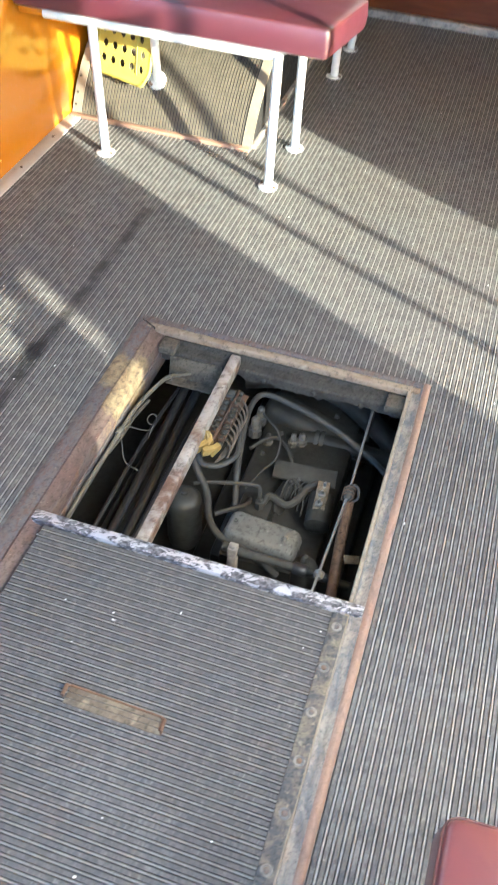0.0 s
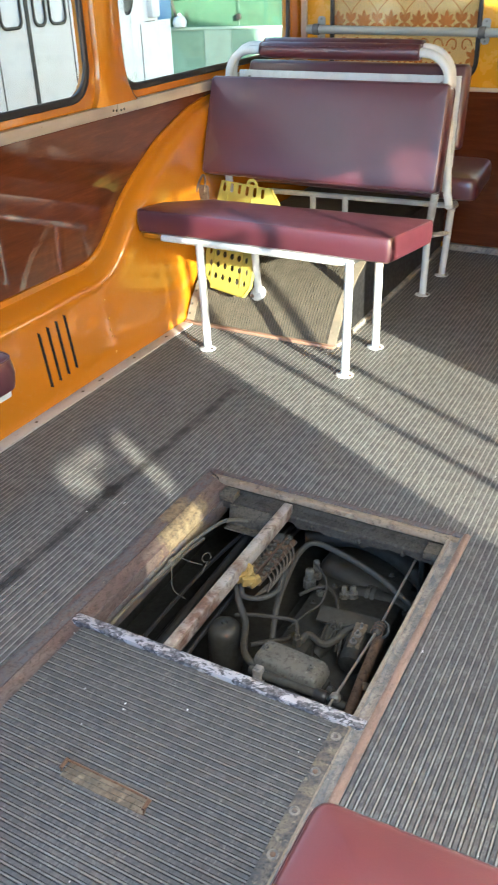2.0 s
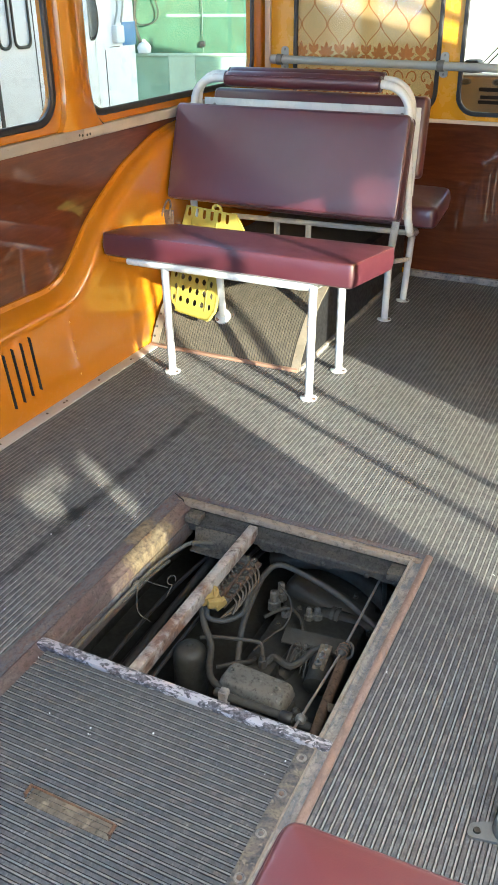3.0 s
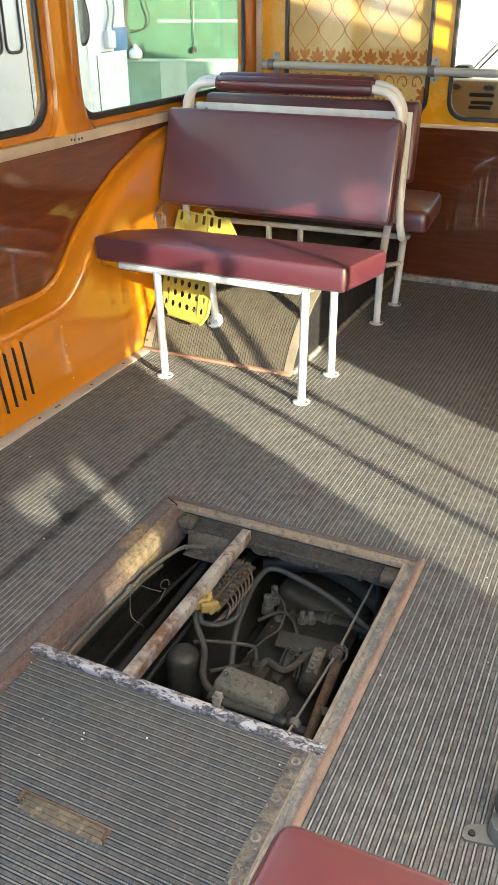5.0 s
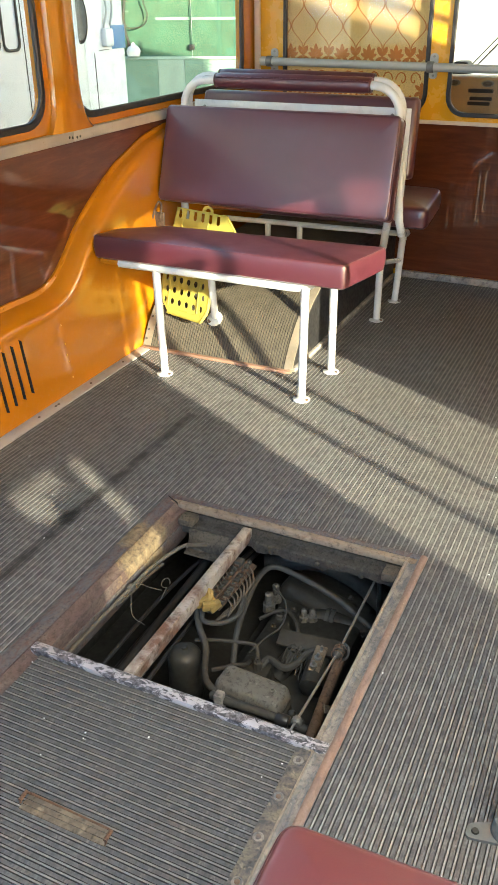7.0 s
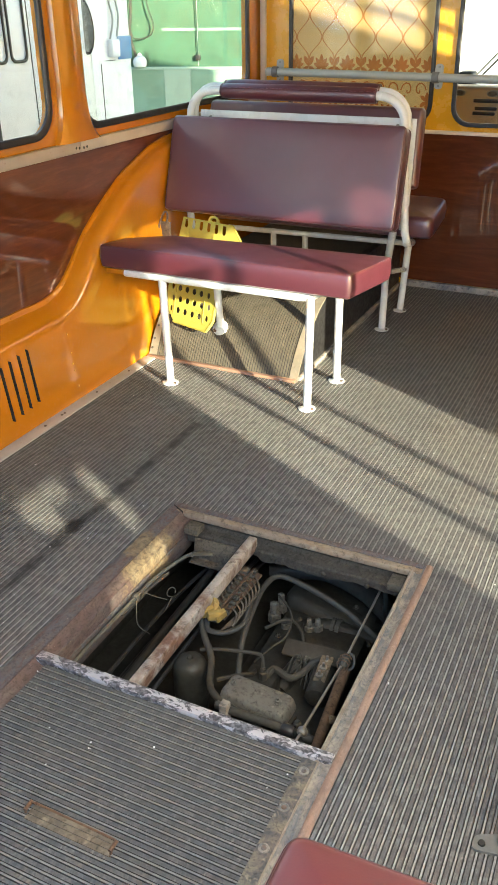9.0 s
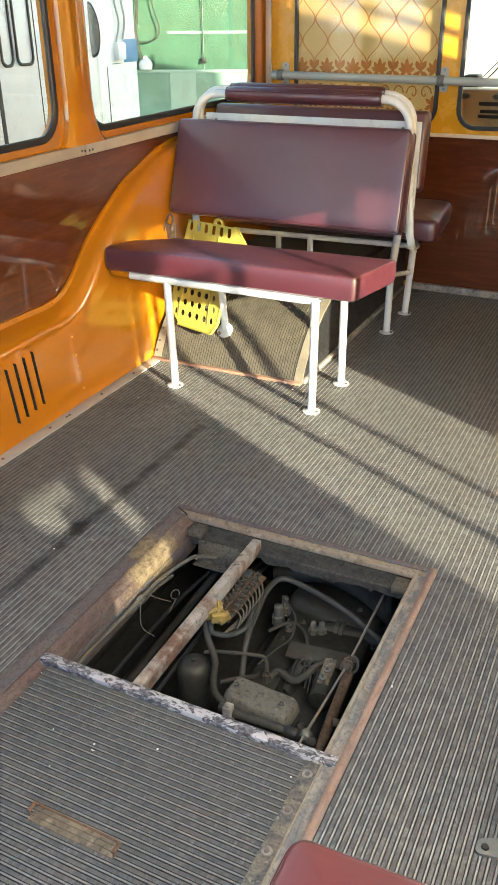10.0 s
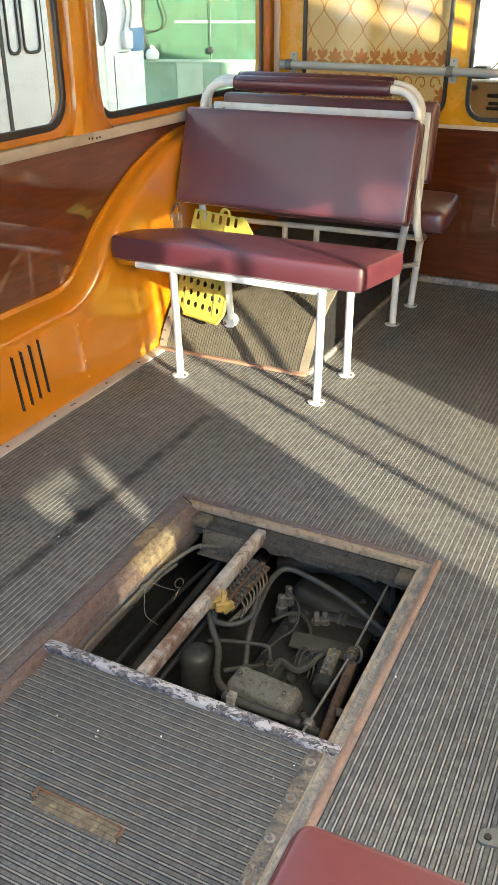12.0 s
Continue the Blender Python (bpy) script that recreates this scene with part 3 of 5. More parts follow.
for y, z in ((0.414, 0.214), (0.415, 0.155), (0.411, 0.121), (0.414, 0.098), (0.416, 0.047)):
    part("rivet", disc((-0.5755 - 0.13 * z, y, z), (1, 0, 0.13), ((0, 0.0032), (0.0012, 0.0028), (0.002, 0.0012)), 8), M_OCHRE, casing)
crease = [(0.418, 0.262), (0.477, 0.279), (0.527, 0.303), (0.576, 0.342), (0.603, 0.385), (0.640, 0.425)]
part("panel_seam", tube([(-0.5755 - 0.13 * z, y, z) for y, z in crease], 0.0012, 6, 4), M_ORANGE, casing)
skirt = tagged(obj("floor_trim", block((-0.585, RY, 0.0), (-0.538, 0.80, 0.006), 0.002), M_TRIM, True), "scuffed metal edge strip along the floor", "trim", kind="structure")

for y in (-0.60, -0.30, 0.0, 0.208, 0.289, 0.303, 0.472, 0.66):
    part("screw", disc((-0.558, y, 0.006), (0, 0, 1), ((0, 0.0045), (0.0012, 0.004), (0.002, 0.002)), 8), M_BROWNTUBE, skirt)

# pillar between the side windows
rows = []
for z, grow in ((0.738, 0.055), (0.755, 0.035), (0.78, 0.018), (0.82, 0.006), (0.87, 0.0), (1.2, 0.0), (1.6, 0.0)):
    a, b = 0.590 - grow * 0.6, 0.712 + grow
    rows.append([(WX + w, y, z) for y, w in ((a, 0.0), (a + 0.006, 0.014), (a + 0.03, 0.024), ((a + b) / 2, 0.028), (b - 0.02, 0.027), (b - 0.004, 0.02), (b, 0.0))])
tagged(obj("window_pillar", loft(rows), M_ORANGE, True), "rounded orange pillar between the side windows", "pillar", kind="structure")

# bulkhead with two windows
front = lambda u, v, w: (u, BY + w, v)
FW = [(-0.54, 0.062), (0.150, 1.10)]
wall_front = tagged(obj("wall_front", sheet([(WX, -0.05), (RX, -0.05), (RX, TOP), (WX, TOP)], [rounded(a, 0.665, b, 1.5, 0.07) for a, b in FW], 0.03, front), M_OCHRE), "ochre painted partition behind the driver with two windows", "wall", kind="structure")
for i, (a, b) in enumerate(FW):
    w = thing(f"window_{i + 4}", "partition window in a black rubber gasket", "window", (a, BY, 0.665), kind="structure")
    part("gasket", ring(rounded(a - 0.006, 0.659, b + 0.006, 1.506, 0.075), rounded(a + 0.010, 0.675, b - 0.010, 1.490, 0.062), 0.012, lambda u, v, w: (u, BY - w, v)), M_GASKET, w, "black rubber gasket")
    g = part("pane", sheet(rounded(a, 0.665, b, 1.5, 0.07), [], 0.004, lambda u, v, w: (u, BY + 0.001 + w, v)), M_GLASS, w, smooth=False)
    g.visible_shadow = False
tagged(obj("wood_panel", block((WX + 0.007, BY - 0.008, 0.03), (RX, BY - 0.001, 0.630)), M_WOOD), "dark red-brown varnished wood partition panel", "panel", kind="structure")
tagged(obj("panel_strip", block((WX + 0.007, BY - 0.012, 0.628), (RX, BY - 0.001, 0.642), 0.002), M_CREAM, True), "cream strip along the top of the wood panel", "trim", kind="structure")
tagged(obj("floor_trim", block((0.0, BY - 0.022, 0.0), (RX, BY - 0.001, 0.028), 0.003), M_RIMGREY, True), "metal strip at the foot of the partition", "trim", kind="structure")
tagged(obj("corner_strip", block((-0.672, BY - 0.016, 0.66), (-0.648, BY - 0.001, TOP), 0.003), M_CREAM, True), "cream metal strip in the corner of the partition", "trim", kind="structure")

# ceiling, right wall with its doorway, rear wall
tagged(obj("ceiling", block((WX - 0.05, RY, TOP), (RX + 0.05, BY + 1.5, TOP + 0.04)), M_CEIL), "cream painted bus ceiling", "ceiling", kind="structure")
right = lambda u, v, w: (RX + w, u, v)
DOOR = (-0.375, 0.302)


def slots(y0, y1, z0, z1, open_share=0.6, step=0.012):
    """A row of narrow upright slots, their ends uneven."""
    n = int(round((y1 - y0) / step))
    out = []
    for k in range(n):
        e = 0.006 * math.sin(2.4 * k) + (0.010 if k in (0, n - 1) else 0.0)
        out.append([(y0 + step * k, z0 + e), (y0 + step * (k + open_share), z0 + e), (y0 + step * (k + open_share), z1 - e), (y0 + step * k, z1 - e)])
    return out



RW = [(-2.9, -1.75), (-1.65, -0.55), (0.315, 1.85)]
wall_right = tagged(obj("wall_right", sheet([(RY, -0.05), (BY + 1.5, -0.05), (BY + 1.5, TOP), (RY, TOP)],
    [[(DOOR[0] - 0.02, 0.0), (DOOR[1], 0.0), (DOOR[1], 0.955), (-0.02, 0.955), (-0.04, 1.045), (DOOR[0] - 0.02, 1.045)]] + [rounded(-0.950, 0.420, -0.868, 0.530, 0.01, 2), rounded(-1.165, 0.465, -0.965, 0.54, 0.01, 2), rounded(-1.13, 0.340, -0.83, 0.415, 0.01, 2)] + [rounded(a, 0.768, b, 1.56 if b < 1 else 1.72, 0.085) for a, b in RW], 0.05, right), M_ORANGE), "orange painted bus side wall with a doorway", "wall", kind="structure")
screen = thing("sun_slot_screen", "unseen slotted plate added to let sun patches onto floor and hatch", "vent screen", (RX, -1.0, 0.33), kind="structure")
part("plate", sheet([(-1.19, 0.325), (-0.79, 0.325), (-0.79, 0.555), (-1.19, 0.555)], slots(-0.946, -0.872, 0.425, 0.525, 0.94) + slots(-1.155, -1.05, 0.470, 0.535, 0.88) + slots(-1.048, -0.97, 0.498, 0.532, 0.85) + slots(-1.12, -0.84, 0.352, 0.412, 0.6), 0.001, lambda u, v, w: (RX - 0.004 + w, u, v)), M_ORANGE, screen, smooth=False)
door = thing("door_1", "open doorway with upright grab bars", "door", (RX, -0.04, 0), kind="structure")
for y, d in ((-0.160, -0.085), (-0.004, -0.01)):
    part("grab_bar", tube(((RX + 0.02, y, 0.0), (RX + 0.02, y + d, 1.06)), 0.014), M_WHITE, door)
for k in range(9):
    y = -0.372 + 0.012 * k
    part("shade_slat", block((RX + 0.01, y, 0.63), (RX + 0.012, y + 0.0088, 0.90)), M_WHITE, door)
for k in range(30):
    y = -0.395 + 0.012 * k
    part("shade_slat", block((RX + 0.01, y, 0.975), (RX + 0.012, y + 0.0065, 1.046 - 0.012 * (k % 3))), M_WHITE, door)
part("shade_slat", block((RX + 0.01, -0.330, 0.63), (RX + 0.012, -0.306, 0.90)), M_WHITE, door)
back = lambda u, v, w: (u, RY - w, v)
tagged(obj("wall_rear", sheet([(WX, -0.05), (RX, -0.05), (RX, TOP), (WX, TOP)], [rounded(-0.45, 0.8, 1.15, 1.5, 0.08)], 0.05, back), M_ORANGE), "orange painted rear wall with a wide window", "wall", kind="structure")
# unseen cloth added over the sunny side's windows to block the sun
for a, b in RW[:2]:
    rows = [[(RX - 0.02 - 0.008 * math.sin(k * 0.9), a - 0.03 + (b - a + 0.06) * k / 60, z) for k in range(61)] for z in (0.74, 1.2, 1.6)]
    bm = loft(rows)
    bmesh.ops.solidify(bm, geom=bm.faces[:], thickness=0.0015)
    tagged(obj("added_curtain", bm, M_CURTAIN, True), "unseen cream patterned curtain added to keep sun out of a bus window", "curtain", group="side curtains")

worn = []
for k in range(22):
    d = (k - 10.5) / 11.2
    hz = 0.078 * math.sqrt(1 - d * d) * (1.0, 0.62, 0.86, 0.5, 0.75)[k % 5]
    y, w = 0.318 + 0.0056 * k, 0.0054 - 0.0022 * abs(d)
    worn.append([(y, 0.905 - hz), (y + w, 0.905 - hz), (y + w, 0.905 + hz), (y, 0.905 + hz)])
for poly in (((0.29, 0.74), (1.90, 0.74), (1.90, 0.878), (1.50, 1.090), (0.92, 1.687), (0.92, 1.76), (0.29, 1.76)),
             ((0.99, 1.80), (0.99, 1.760), (1.50, 1.232), (1.50, 1.125), (1.90, 0.915), (1.90, 1.76)),
             ((0.925, 1.749), (1.495, 1.162), (1.495, 1.192), (0.955, 1.750))):
    tagged(obj("added_curtain", sheet(poly, worn if poly[0][0] < 0.5 else [], 0.002, lambda u, v, w: (RX - 0.012 - w - 0.004 * (v > 1.3), u, v)), M_CURTAIN), "unseen cream patterned curtain cut to shape sun on partition and back pad", "curtain", group="side curtains")

# driver's end beyond the partition
tagged(obj("cab_floor", block((WX, BY + 0.03, -0.05), (RX, BY + 1.5, -0.01)), M_GASKET), "dark cab floor", "floor", kind="structure")
tagged(obj("cab_front", sheet([(WX, -0.05), (RX, -0.05), (RX, TOP), (WX, TOP)], [rounded(WX + 0.06, 0.62, RX - 0.06, 1.6, 0.1)], 0.04, lambda u, v, w: (u, BY + 1.46 + w, v)), M_BUSWHITE), "front wall of the cab with the windscreen opening", "wall", kind="structure")
# ---- wheel box under the double seat ----
PROFILE = ((ARCH_Y, 0.0), (0.835, 0.035), (0.862, 0.073), (0.898, 0.112), (0.945, 0.152), (1.0, 0.187), (1.07, 0.217), (1.15, 0.238), (1.26, 0.25), (1.5, 0.252), (BY - 0.01, 0.252))
box = thing("wheel_box", "wheel housing clad in ribbed rubber with metal edge strips", "wheel housing", (-0.3, ARCH_Y, 0))
BX0, BX1 = -0.574, -0.012
bm = bmesh.new()
a = BX0 + 0.028
prof = []
while a < BX1 - 0.030:
    prof += [(a, -DEEP), (a + BOX_GROOVE - 0.0008, -DEEP), (a + BOX_GROOVE, 0.0), (a + BOX_PITCH - 0.0008, 0.0)]
    a += BOX_PITCH
rows = []
for i, (y, z) in enumerate(PROFILE):
    y2, z2 = PROFILE[min(i + 1, len(PROFILE) - 1)]
    y1, z1 = PROFILE[max(i - 1, 0)]
    n = Vector((0, -(z2 - z1), y2 - y1)).normalized()
    rows.append([(u, y + n.y * h, z + n.z * h) for u, h in prof])
M_RUBBER_BOX = plain("ribbed_rubber_box", (0.088, 0.078, 0.060), 0.65, 0.0, 0.35, 30)
clad = part("cladding", loft(rows), M_RUBBER_BOX, box, "grey ribbed rubber cladding", False)
clad.data.materials.append(M_GASKET)
for i, f in enumerate(clad.data.polygons):
    if i % (len(prof) - 1) % 4 == 0:
        f.material_index = 1
side_face = [(y, z - 0.003) for y, z in PROFILE] + [(BY - 0.01, -0.002), (ARCH_Y, -0.002)]
part("side_panel", sheet(side_face, [], 0.55, lambda u, v, w: (BX1 - w, u, v - 0.001)), M_GASKET, box, "black rubber side face", False)


def profile_strip(x0, x1, lift, bm=None):
    top, bot = [], []
    for i, (y, z) in enumerate(PROFILE[:9]):
        y2, z2 = PROFILE[i + 1]
        y1, z1 = PROFILE[max(i - 1, 0)]
        n = Vector((0, -(z2 - z1), y2 - y1)).normalized()
        top.append(((x0, y + n.y * lift, z + n.z * lift), (x1, y + n.y * lift, z + n.z * lift)))
        bot.append(((x0, y - n.y * 0.004, z - n.z * 0.004), (x1, y - n.y * 0.004, z - n.z * 0.004)))
    return loft([(b[0], t[0], t[1], b[1]) for t, b in zip(top, bot)], bm)


part("edge_strip", profile_strip(BX1 - 0.026, BX1 + 0.003, 0.003), M_HATCHCREAM, box, "worn metal edge strip", False)
part("edge_strip", profile_strip(BX0, BX0 + 0.028, 0.003), M_HATCHCREAM, box, "worn metal edge strip", False)
for z, y in ((0.030, 0.822), (0.058, 0.842), (0.095, 0.872)):
    part("rivet", disc((BX0 + 0.014, y - 0.003, z + 0.004), (0, -0.75, 0.66), ((0, 0.0045), (0.0012, 0.004), (0.0020, 0.002)), 8), M_ENGINEGREY, box)
part("base_strip", block((BX0, ARCH_Y - 0.014, 0), (BX1, ARCH_Y + 0.003, 0.010), 0.002), M_REDTAN, box, "rust-stained base strip")
part("floor_strip", block((BX1 - 0.002, ARCH_Y + 0.01, 0), (BX1 + 0.012, BY - 0.024, 0.014), 0.003), M_RIMGREY, box, "scuffed metal strip on the floor")

# ---- hatch ----
hatch = thing("floor_hatch", "rusty steel hatch surround let into the bus floor", "hatch", (HX0, HY1, 0))
rimL, rimR, rimF = 0.060, 0.040, 0.028
def strip(profile, y0, y1):
    """A rolled steel strip: its cross-section drawn along y."""
    return loft([[(u, y, h) for u, h in profile] for y in (y0, y1)])


part("left_rim", strip([(HX0 - 0.002, -0.05), (HX0 - 0.002, 0.002), (HX0 + 0.004, 0.004), (HX0 + 0.012, 0.003), (HX0 + 0.026, 0.0012), (HX0 + 0.030, 0.0), (HX0 + 0.030, -0.05)], HY0, HY1 - 0.006), M_STREAKLEFT, hatch, "dark grey rusty steel rim")
part("left_lip", strip([(HX0 + 0.0302, -0.05), (HX0 + 0.0302, 0.0012), (HX0 + 0.034, 0.002), (HX0 + 0.038, -0.001), (HX0 + 0.044, -0.008), (HX0 + 0.057, -0.012), (HX0 + 0.060, -0.018), (HX0 + 0.060, -0.06)], HY0, HY1 - 0.006), M_STREAKLIP, hatch, "red-brown sloping inner lip")
part("mitre_joint", turn(block((0, -0.001, -0.012), (0.040, 0.001, 0.0042)), pose(HX0 + 0.004, HY1 - 0.010, 0.0, 0, 0, -27)), M_SLOT, hatch, "open dark joint at the corner", False)
part("left_ledge", block((HX0 + rimL - 0.006, HY0, -0.085), (HX0 + rimL + 0.003, HY1 - 0.03, -0.040), 0.002), M_STREAKLEFT, hatch, "rusty inner ledge")
part("right_rim", strip([(HX1 - 0.0312, -0.05), (HX1 - 0.0312, 0.0006), (HX1 - 0.030, 0.0002), (HX1 - 0.025, -0.0018), (HX1 - 0.020, -0.0006), (HX1 - 0.015, 0.0022), (HX1 - 0.0112, 0.0035), (HX1 - 0.0112, -0.05)], HY0, HY1 - 0.006), M_STREAKRIM, hatch, "streaked grey and tan steel rim")
part("right_lip", strip([(HX1 - 0.040, -0.06), (HX1 - 0.040, -0.001), (HX1 - 0.0385, 0.0016), (HX1 - 0.035, 0.0022), (HX1 - 0.032, 0.0012), (HX1 - 0.0314, -0.05)], HY0, HY1 - 0.006), M_STREAKTAN, hatch, "tan worn inner lip")
part("red_edge", strip([(HX1 - 0.011, -0.05), (HX1 - 0.011, 0.0035), (HX1 - 0.008, 0.0056), (HX1 - 0.003, 0.0062), (HX1 + 0.001, 0.0048), (HX1 + 0.004, 0.0015), (HX1 + 0.0045, -0.05)], HY0, HY1 + 0.004), M_STREAKRED, hatch, "rounded rust-red edge strip")
part("far_rim", block((HX0 + 0.002, HY1 - rimF, -0.014), (HX1 - 0.012, HY1 - 0.010, 0.002), 0.003), M_HATCHTAN, hatch, "tan rust-stained far rim")
part("far_edge", block((HX0 - 0.006, HY1 - 0.010, -0.02), (HX1 - 0.011, HY1 + 0.006, 0.004), 0.002), M_STREAKLEFT, hatch, "dark grimy outer edge")
random.seed(5)
rows = []
for k in range(49):
    x = HX0 + 0.06 + (HX1 - 0.08 - HX0) * k / 48
    low = -0.055 - 0.004 * random.random() - 0.004 * math.sin(k * 0.29) - (0.010 if k in (17, 18, 19, 31) else 0.0)
    rows.append([(x, HY1 - 0.014, -0.016), (x, HY1 - 0.022, -0.022), (x, HY1 - 0.026 - 0.002 * random.random(), -0.030), (x, HY1 - 0.046, -0.036), (x, HY1 - 0.049, -0.040),
                 (x, HY1 - 0.050 - 0.002 * random.random(), low), (x, HY1 - 0.044, low - 0.004), (x, HY1 - 0.020, low)])
part("inner_sill", loft(rows), M_SILL, hatch, "dirty inner sill with a ragged lower edge", False)
part("sill_bracket", turn(block((-0.060, -0.003, -0.026), (0.060, 0.003, 0.026), 0.002), pose(0.146, HY1 - 0.058, -0.068, -16, 0, 3)), M_GRIME, hatch, "grimy sheet-metal bracket")
part("sill_shelf", block((0.086, HY1 - 0.090, -0.095), (0.206, HY1 - 0.060, -0.090), 0.0015), M_GRIME, hatch)
for x in (0.300, 0.415, 0.520):
    part("sill_rivet", disc((x, HY1 - 0.050, -0.052), (0, -1, 0), ((0, 0.007), (0.003, 0.006), (0.005, 0.003)), 8), M_SILL, hatch)
part("corner_block", block((HX0 + 0.062, HY1 - 0.068, -0.03), (HX0 + 0.10, HY1 - 0.030, -0.012), 0.003), M_GRIME, hatch)
part("corner_block", block((HX1 - 0.078, HY1 - 0.07, -0.034), (HX1 - 0.038, HY1 - 0.030, -0.014), 0.003), M_GRIME, hatch)
part("cross_bar", block((0.220, LIDY - 0.02, -0.045), (0.243, HY1 - 0.032, -0.012), 0.004), M_BAR, hatch, "worn steel support bar")
lid = thing("hatch_lid", "closed hatch lid covered in ribbed grey rubber", "hatch lid", (0.3, LIDY, 0))
part("board", block((0.0615, HY0 + 0.03, -0.03), (HX1 - 0.042, LIDY - 0.002, -0.006)), M_ENGINE, lid, smooth=False)
bm = bmesh.new()
ribs(bm, HY0 + 0.045, LIDY - 0.022, 0.063, HX1 - 0.050, lambda u, b, h: (b, u, h), 0.548 / 42 - 1e-6, 0.0015)
part("rubber_mat", bm, M_LIDMAT, lid, "grey ribbed rubber mat", False)
part("far_strip", block((0.036, LIDY - 0.019, -0.028), (HX1 - 0.012, LIDY + 0.003, 0.006), 0.003), M_LIDSTRIP, lid, "chipped white-painted steel strip")
for k in range(7):
    part("rivet", disc((0.064 + 0.091 * k, LIDY - 0.010, 0.006), (0, 0, 1), ((0, 0.006), (0.001, 0.0055), (0.0018, 0.003)), 10), M_LIDSTRIP, lid)
for k in range(7):
    washer = part("washer", disc((HX1 - 0.047 + 0.002 * math.sin(5 * k), LIDY - 0.05 - 0.077 * k, 0.0035), (0, 0, 1), ((0, 0.0088), (0.0012, 0.0085), (0.0016, 0.0062), (0.0008, 0.0058)), 14), M_STREAKRIM, lid)
    part("rivet", disc((HX1 - 0.047 + 0.002 * math.sin(5 * k), LIDY - 0.05 - 0.077 * k, 0.004), (0, 0, 1), ((0, 0.0045), (0.0015, 0.004), (0.0024, 0.002)), 10), M_HATCHRIM, washer)
part("near_strip", block((0.036, HY0 + 0.02, -0.028), (HX1 - 0.042, HY0 + 0.047, 0.005), 0.003), M_LIDSTRIP, lid, "chipped white-painted steel strip")
part("side_strip", block((HX1 - 0.060, HY0 + 0.047, -0.02), (HX1 - 0.034, LIDY - 0.023, 0.0035), 0.002), M_FLAKED, lid, "flaking steel side strip")

# ---- engine bay ----
tagged(obj("engine_bay", sheet([(-0.12, -1.25), (0.85, -1.25), (0.85, 0.45), (-0.12, 0.45)], [], 0.02, lambda u, v, w: (u, v, -0.62 + w)), M_ENGINE), "dark oily bottom of the engine bay", "engine bay", kind="structure")
for lo, hi in (((-0.14, -1.27, -0.60), (-0.12, 0.47, -0.052)), ((0.85, -1.27, -0.60), (0.87, 0.47, -0.052)), ((-0.12, 0.45, -0.60), (0.85, 0.47, -0.052)), ((-0.12, -1.27, -0.60), (0.85, -1.25, -0.052))):
    tagged(obj("bay_wall", block(lo, hi), M_ENGINE), "dark oily wall of the engine bay", "engine bay", kind="structure")

tagged(obj("bay_gap_fill", block((-0.11, -1.2, -0.36), (0.84, 0.44, -0.345), 0.003), M_ENGINE), "added dark plate that lifts the black gaps below the engine", "engine bay", kind="structure")
engine = thing("engine", "dusty dark vehicle engine below the open hatch", "engine", (0.36, -0.2, -0.60))
bm = block((0.25, -0.44, -0.60), (0.58, 0.26, -0.30), 0.02)
block((0.30, -0.40, -0.31), (0.52, 0.20, -0.235), 0.015, 2, bm)
part("engine_block", bm, M_ENGINE, engine, "oily black engine block")
# alloy cover with two nuts
cover = part("rocker_cover", turn(cushion(-0.073, 0.071, -0.032, 0.032, -0.05, 0.0, 0.002, 0.009, 0.016), pose(0.4125, -0.398, -0.108, 0, 0, -4)), M_DUSTBOX, engine, "dusty grey alloy cover")
for x, y in ((0.356, -0.394), (0.459, -0.405)):
    part("cover_nut", disc((x, y, -0.107), (0, 0, 1), ((0, 0.0085), (0.0016, 0.0085), (0.002, 0.0052), (0.0065, 0.0052), (0.007, 0.003), (0.012, 0.0028)), 10), M_DUSTBOX, cover)
part("cover_seat", block((0.335, -0.44, -0.30), (0.485, -0.36, -0.165), 0.008), M_ENGINE, engine)
flt = part("oil_filter", disc((0.231, -0.350, -0.274), (0, 0, 1), ((0, 0.034), (0.02, 0.037), (0.120, 0.037), (0.134, 0.0345), (0.143, 0.028), (0.148, 0.018), (0.150, 0.007), (0.154, 0.006), (0.155, 0.003)), 26), M_ENGINE, engine, "black oil filter canister")
part("coolant_pipe", tube(((0.335, -0.335, -0.17), (0.316, -0.268, -0.11), (0.295, -0.159, -0.10), (0.288, -0.085, -0.098), (0.305, -0.040, -0.10), (0.374, -0.046, -0.105), (0.463, -0.074, -0.11), (0.528, -0.101, -0.12), (0.600, -0.135, -0.14), (0.66, -0.16, -0.20)), 0.0066, 12, 5), M_HOSE, engine, "dusty grey bent pipe")
part("wire_loom", tube(((0.235, -0.275, -0.075), (0.246, -0.290, -0.09), (0.283, -0.283, -0.09), (0.305, -0.246, -0.09), (0.300, -0.206, -0.085), (0.285, -0.16, -0.09)), 0.006, 8, 5), M_HOSE, engine)
part("hose", tube(((0.220, -0.272, -0.08), (0.240, -0.300, -0.10), (0.272, -0.330, -0.125), (0.299, -0.389, -0.13), (0.325, -0.418, -0.13), (0.367, -0.432, -0.132), (0.424, -0.447, -0.138), (0.46, -0.455, -0.16)), 0.0072, 10, 5), M_HOSE, engine, "dusty rubber hose")
part("fuel_pipe", tube(((0.240, -0.318, -0.125), (0.268, -0.309, -0.12), (0.311, -0.295, -0.12), (0.360, -0.283, -0.12), (0.371, -0.285, -0.125), (0.374, -0.288, -0.15)), 0.0042, 8, 4), M_ENGINEGREY, engine)
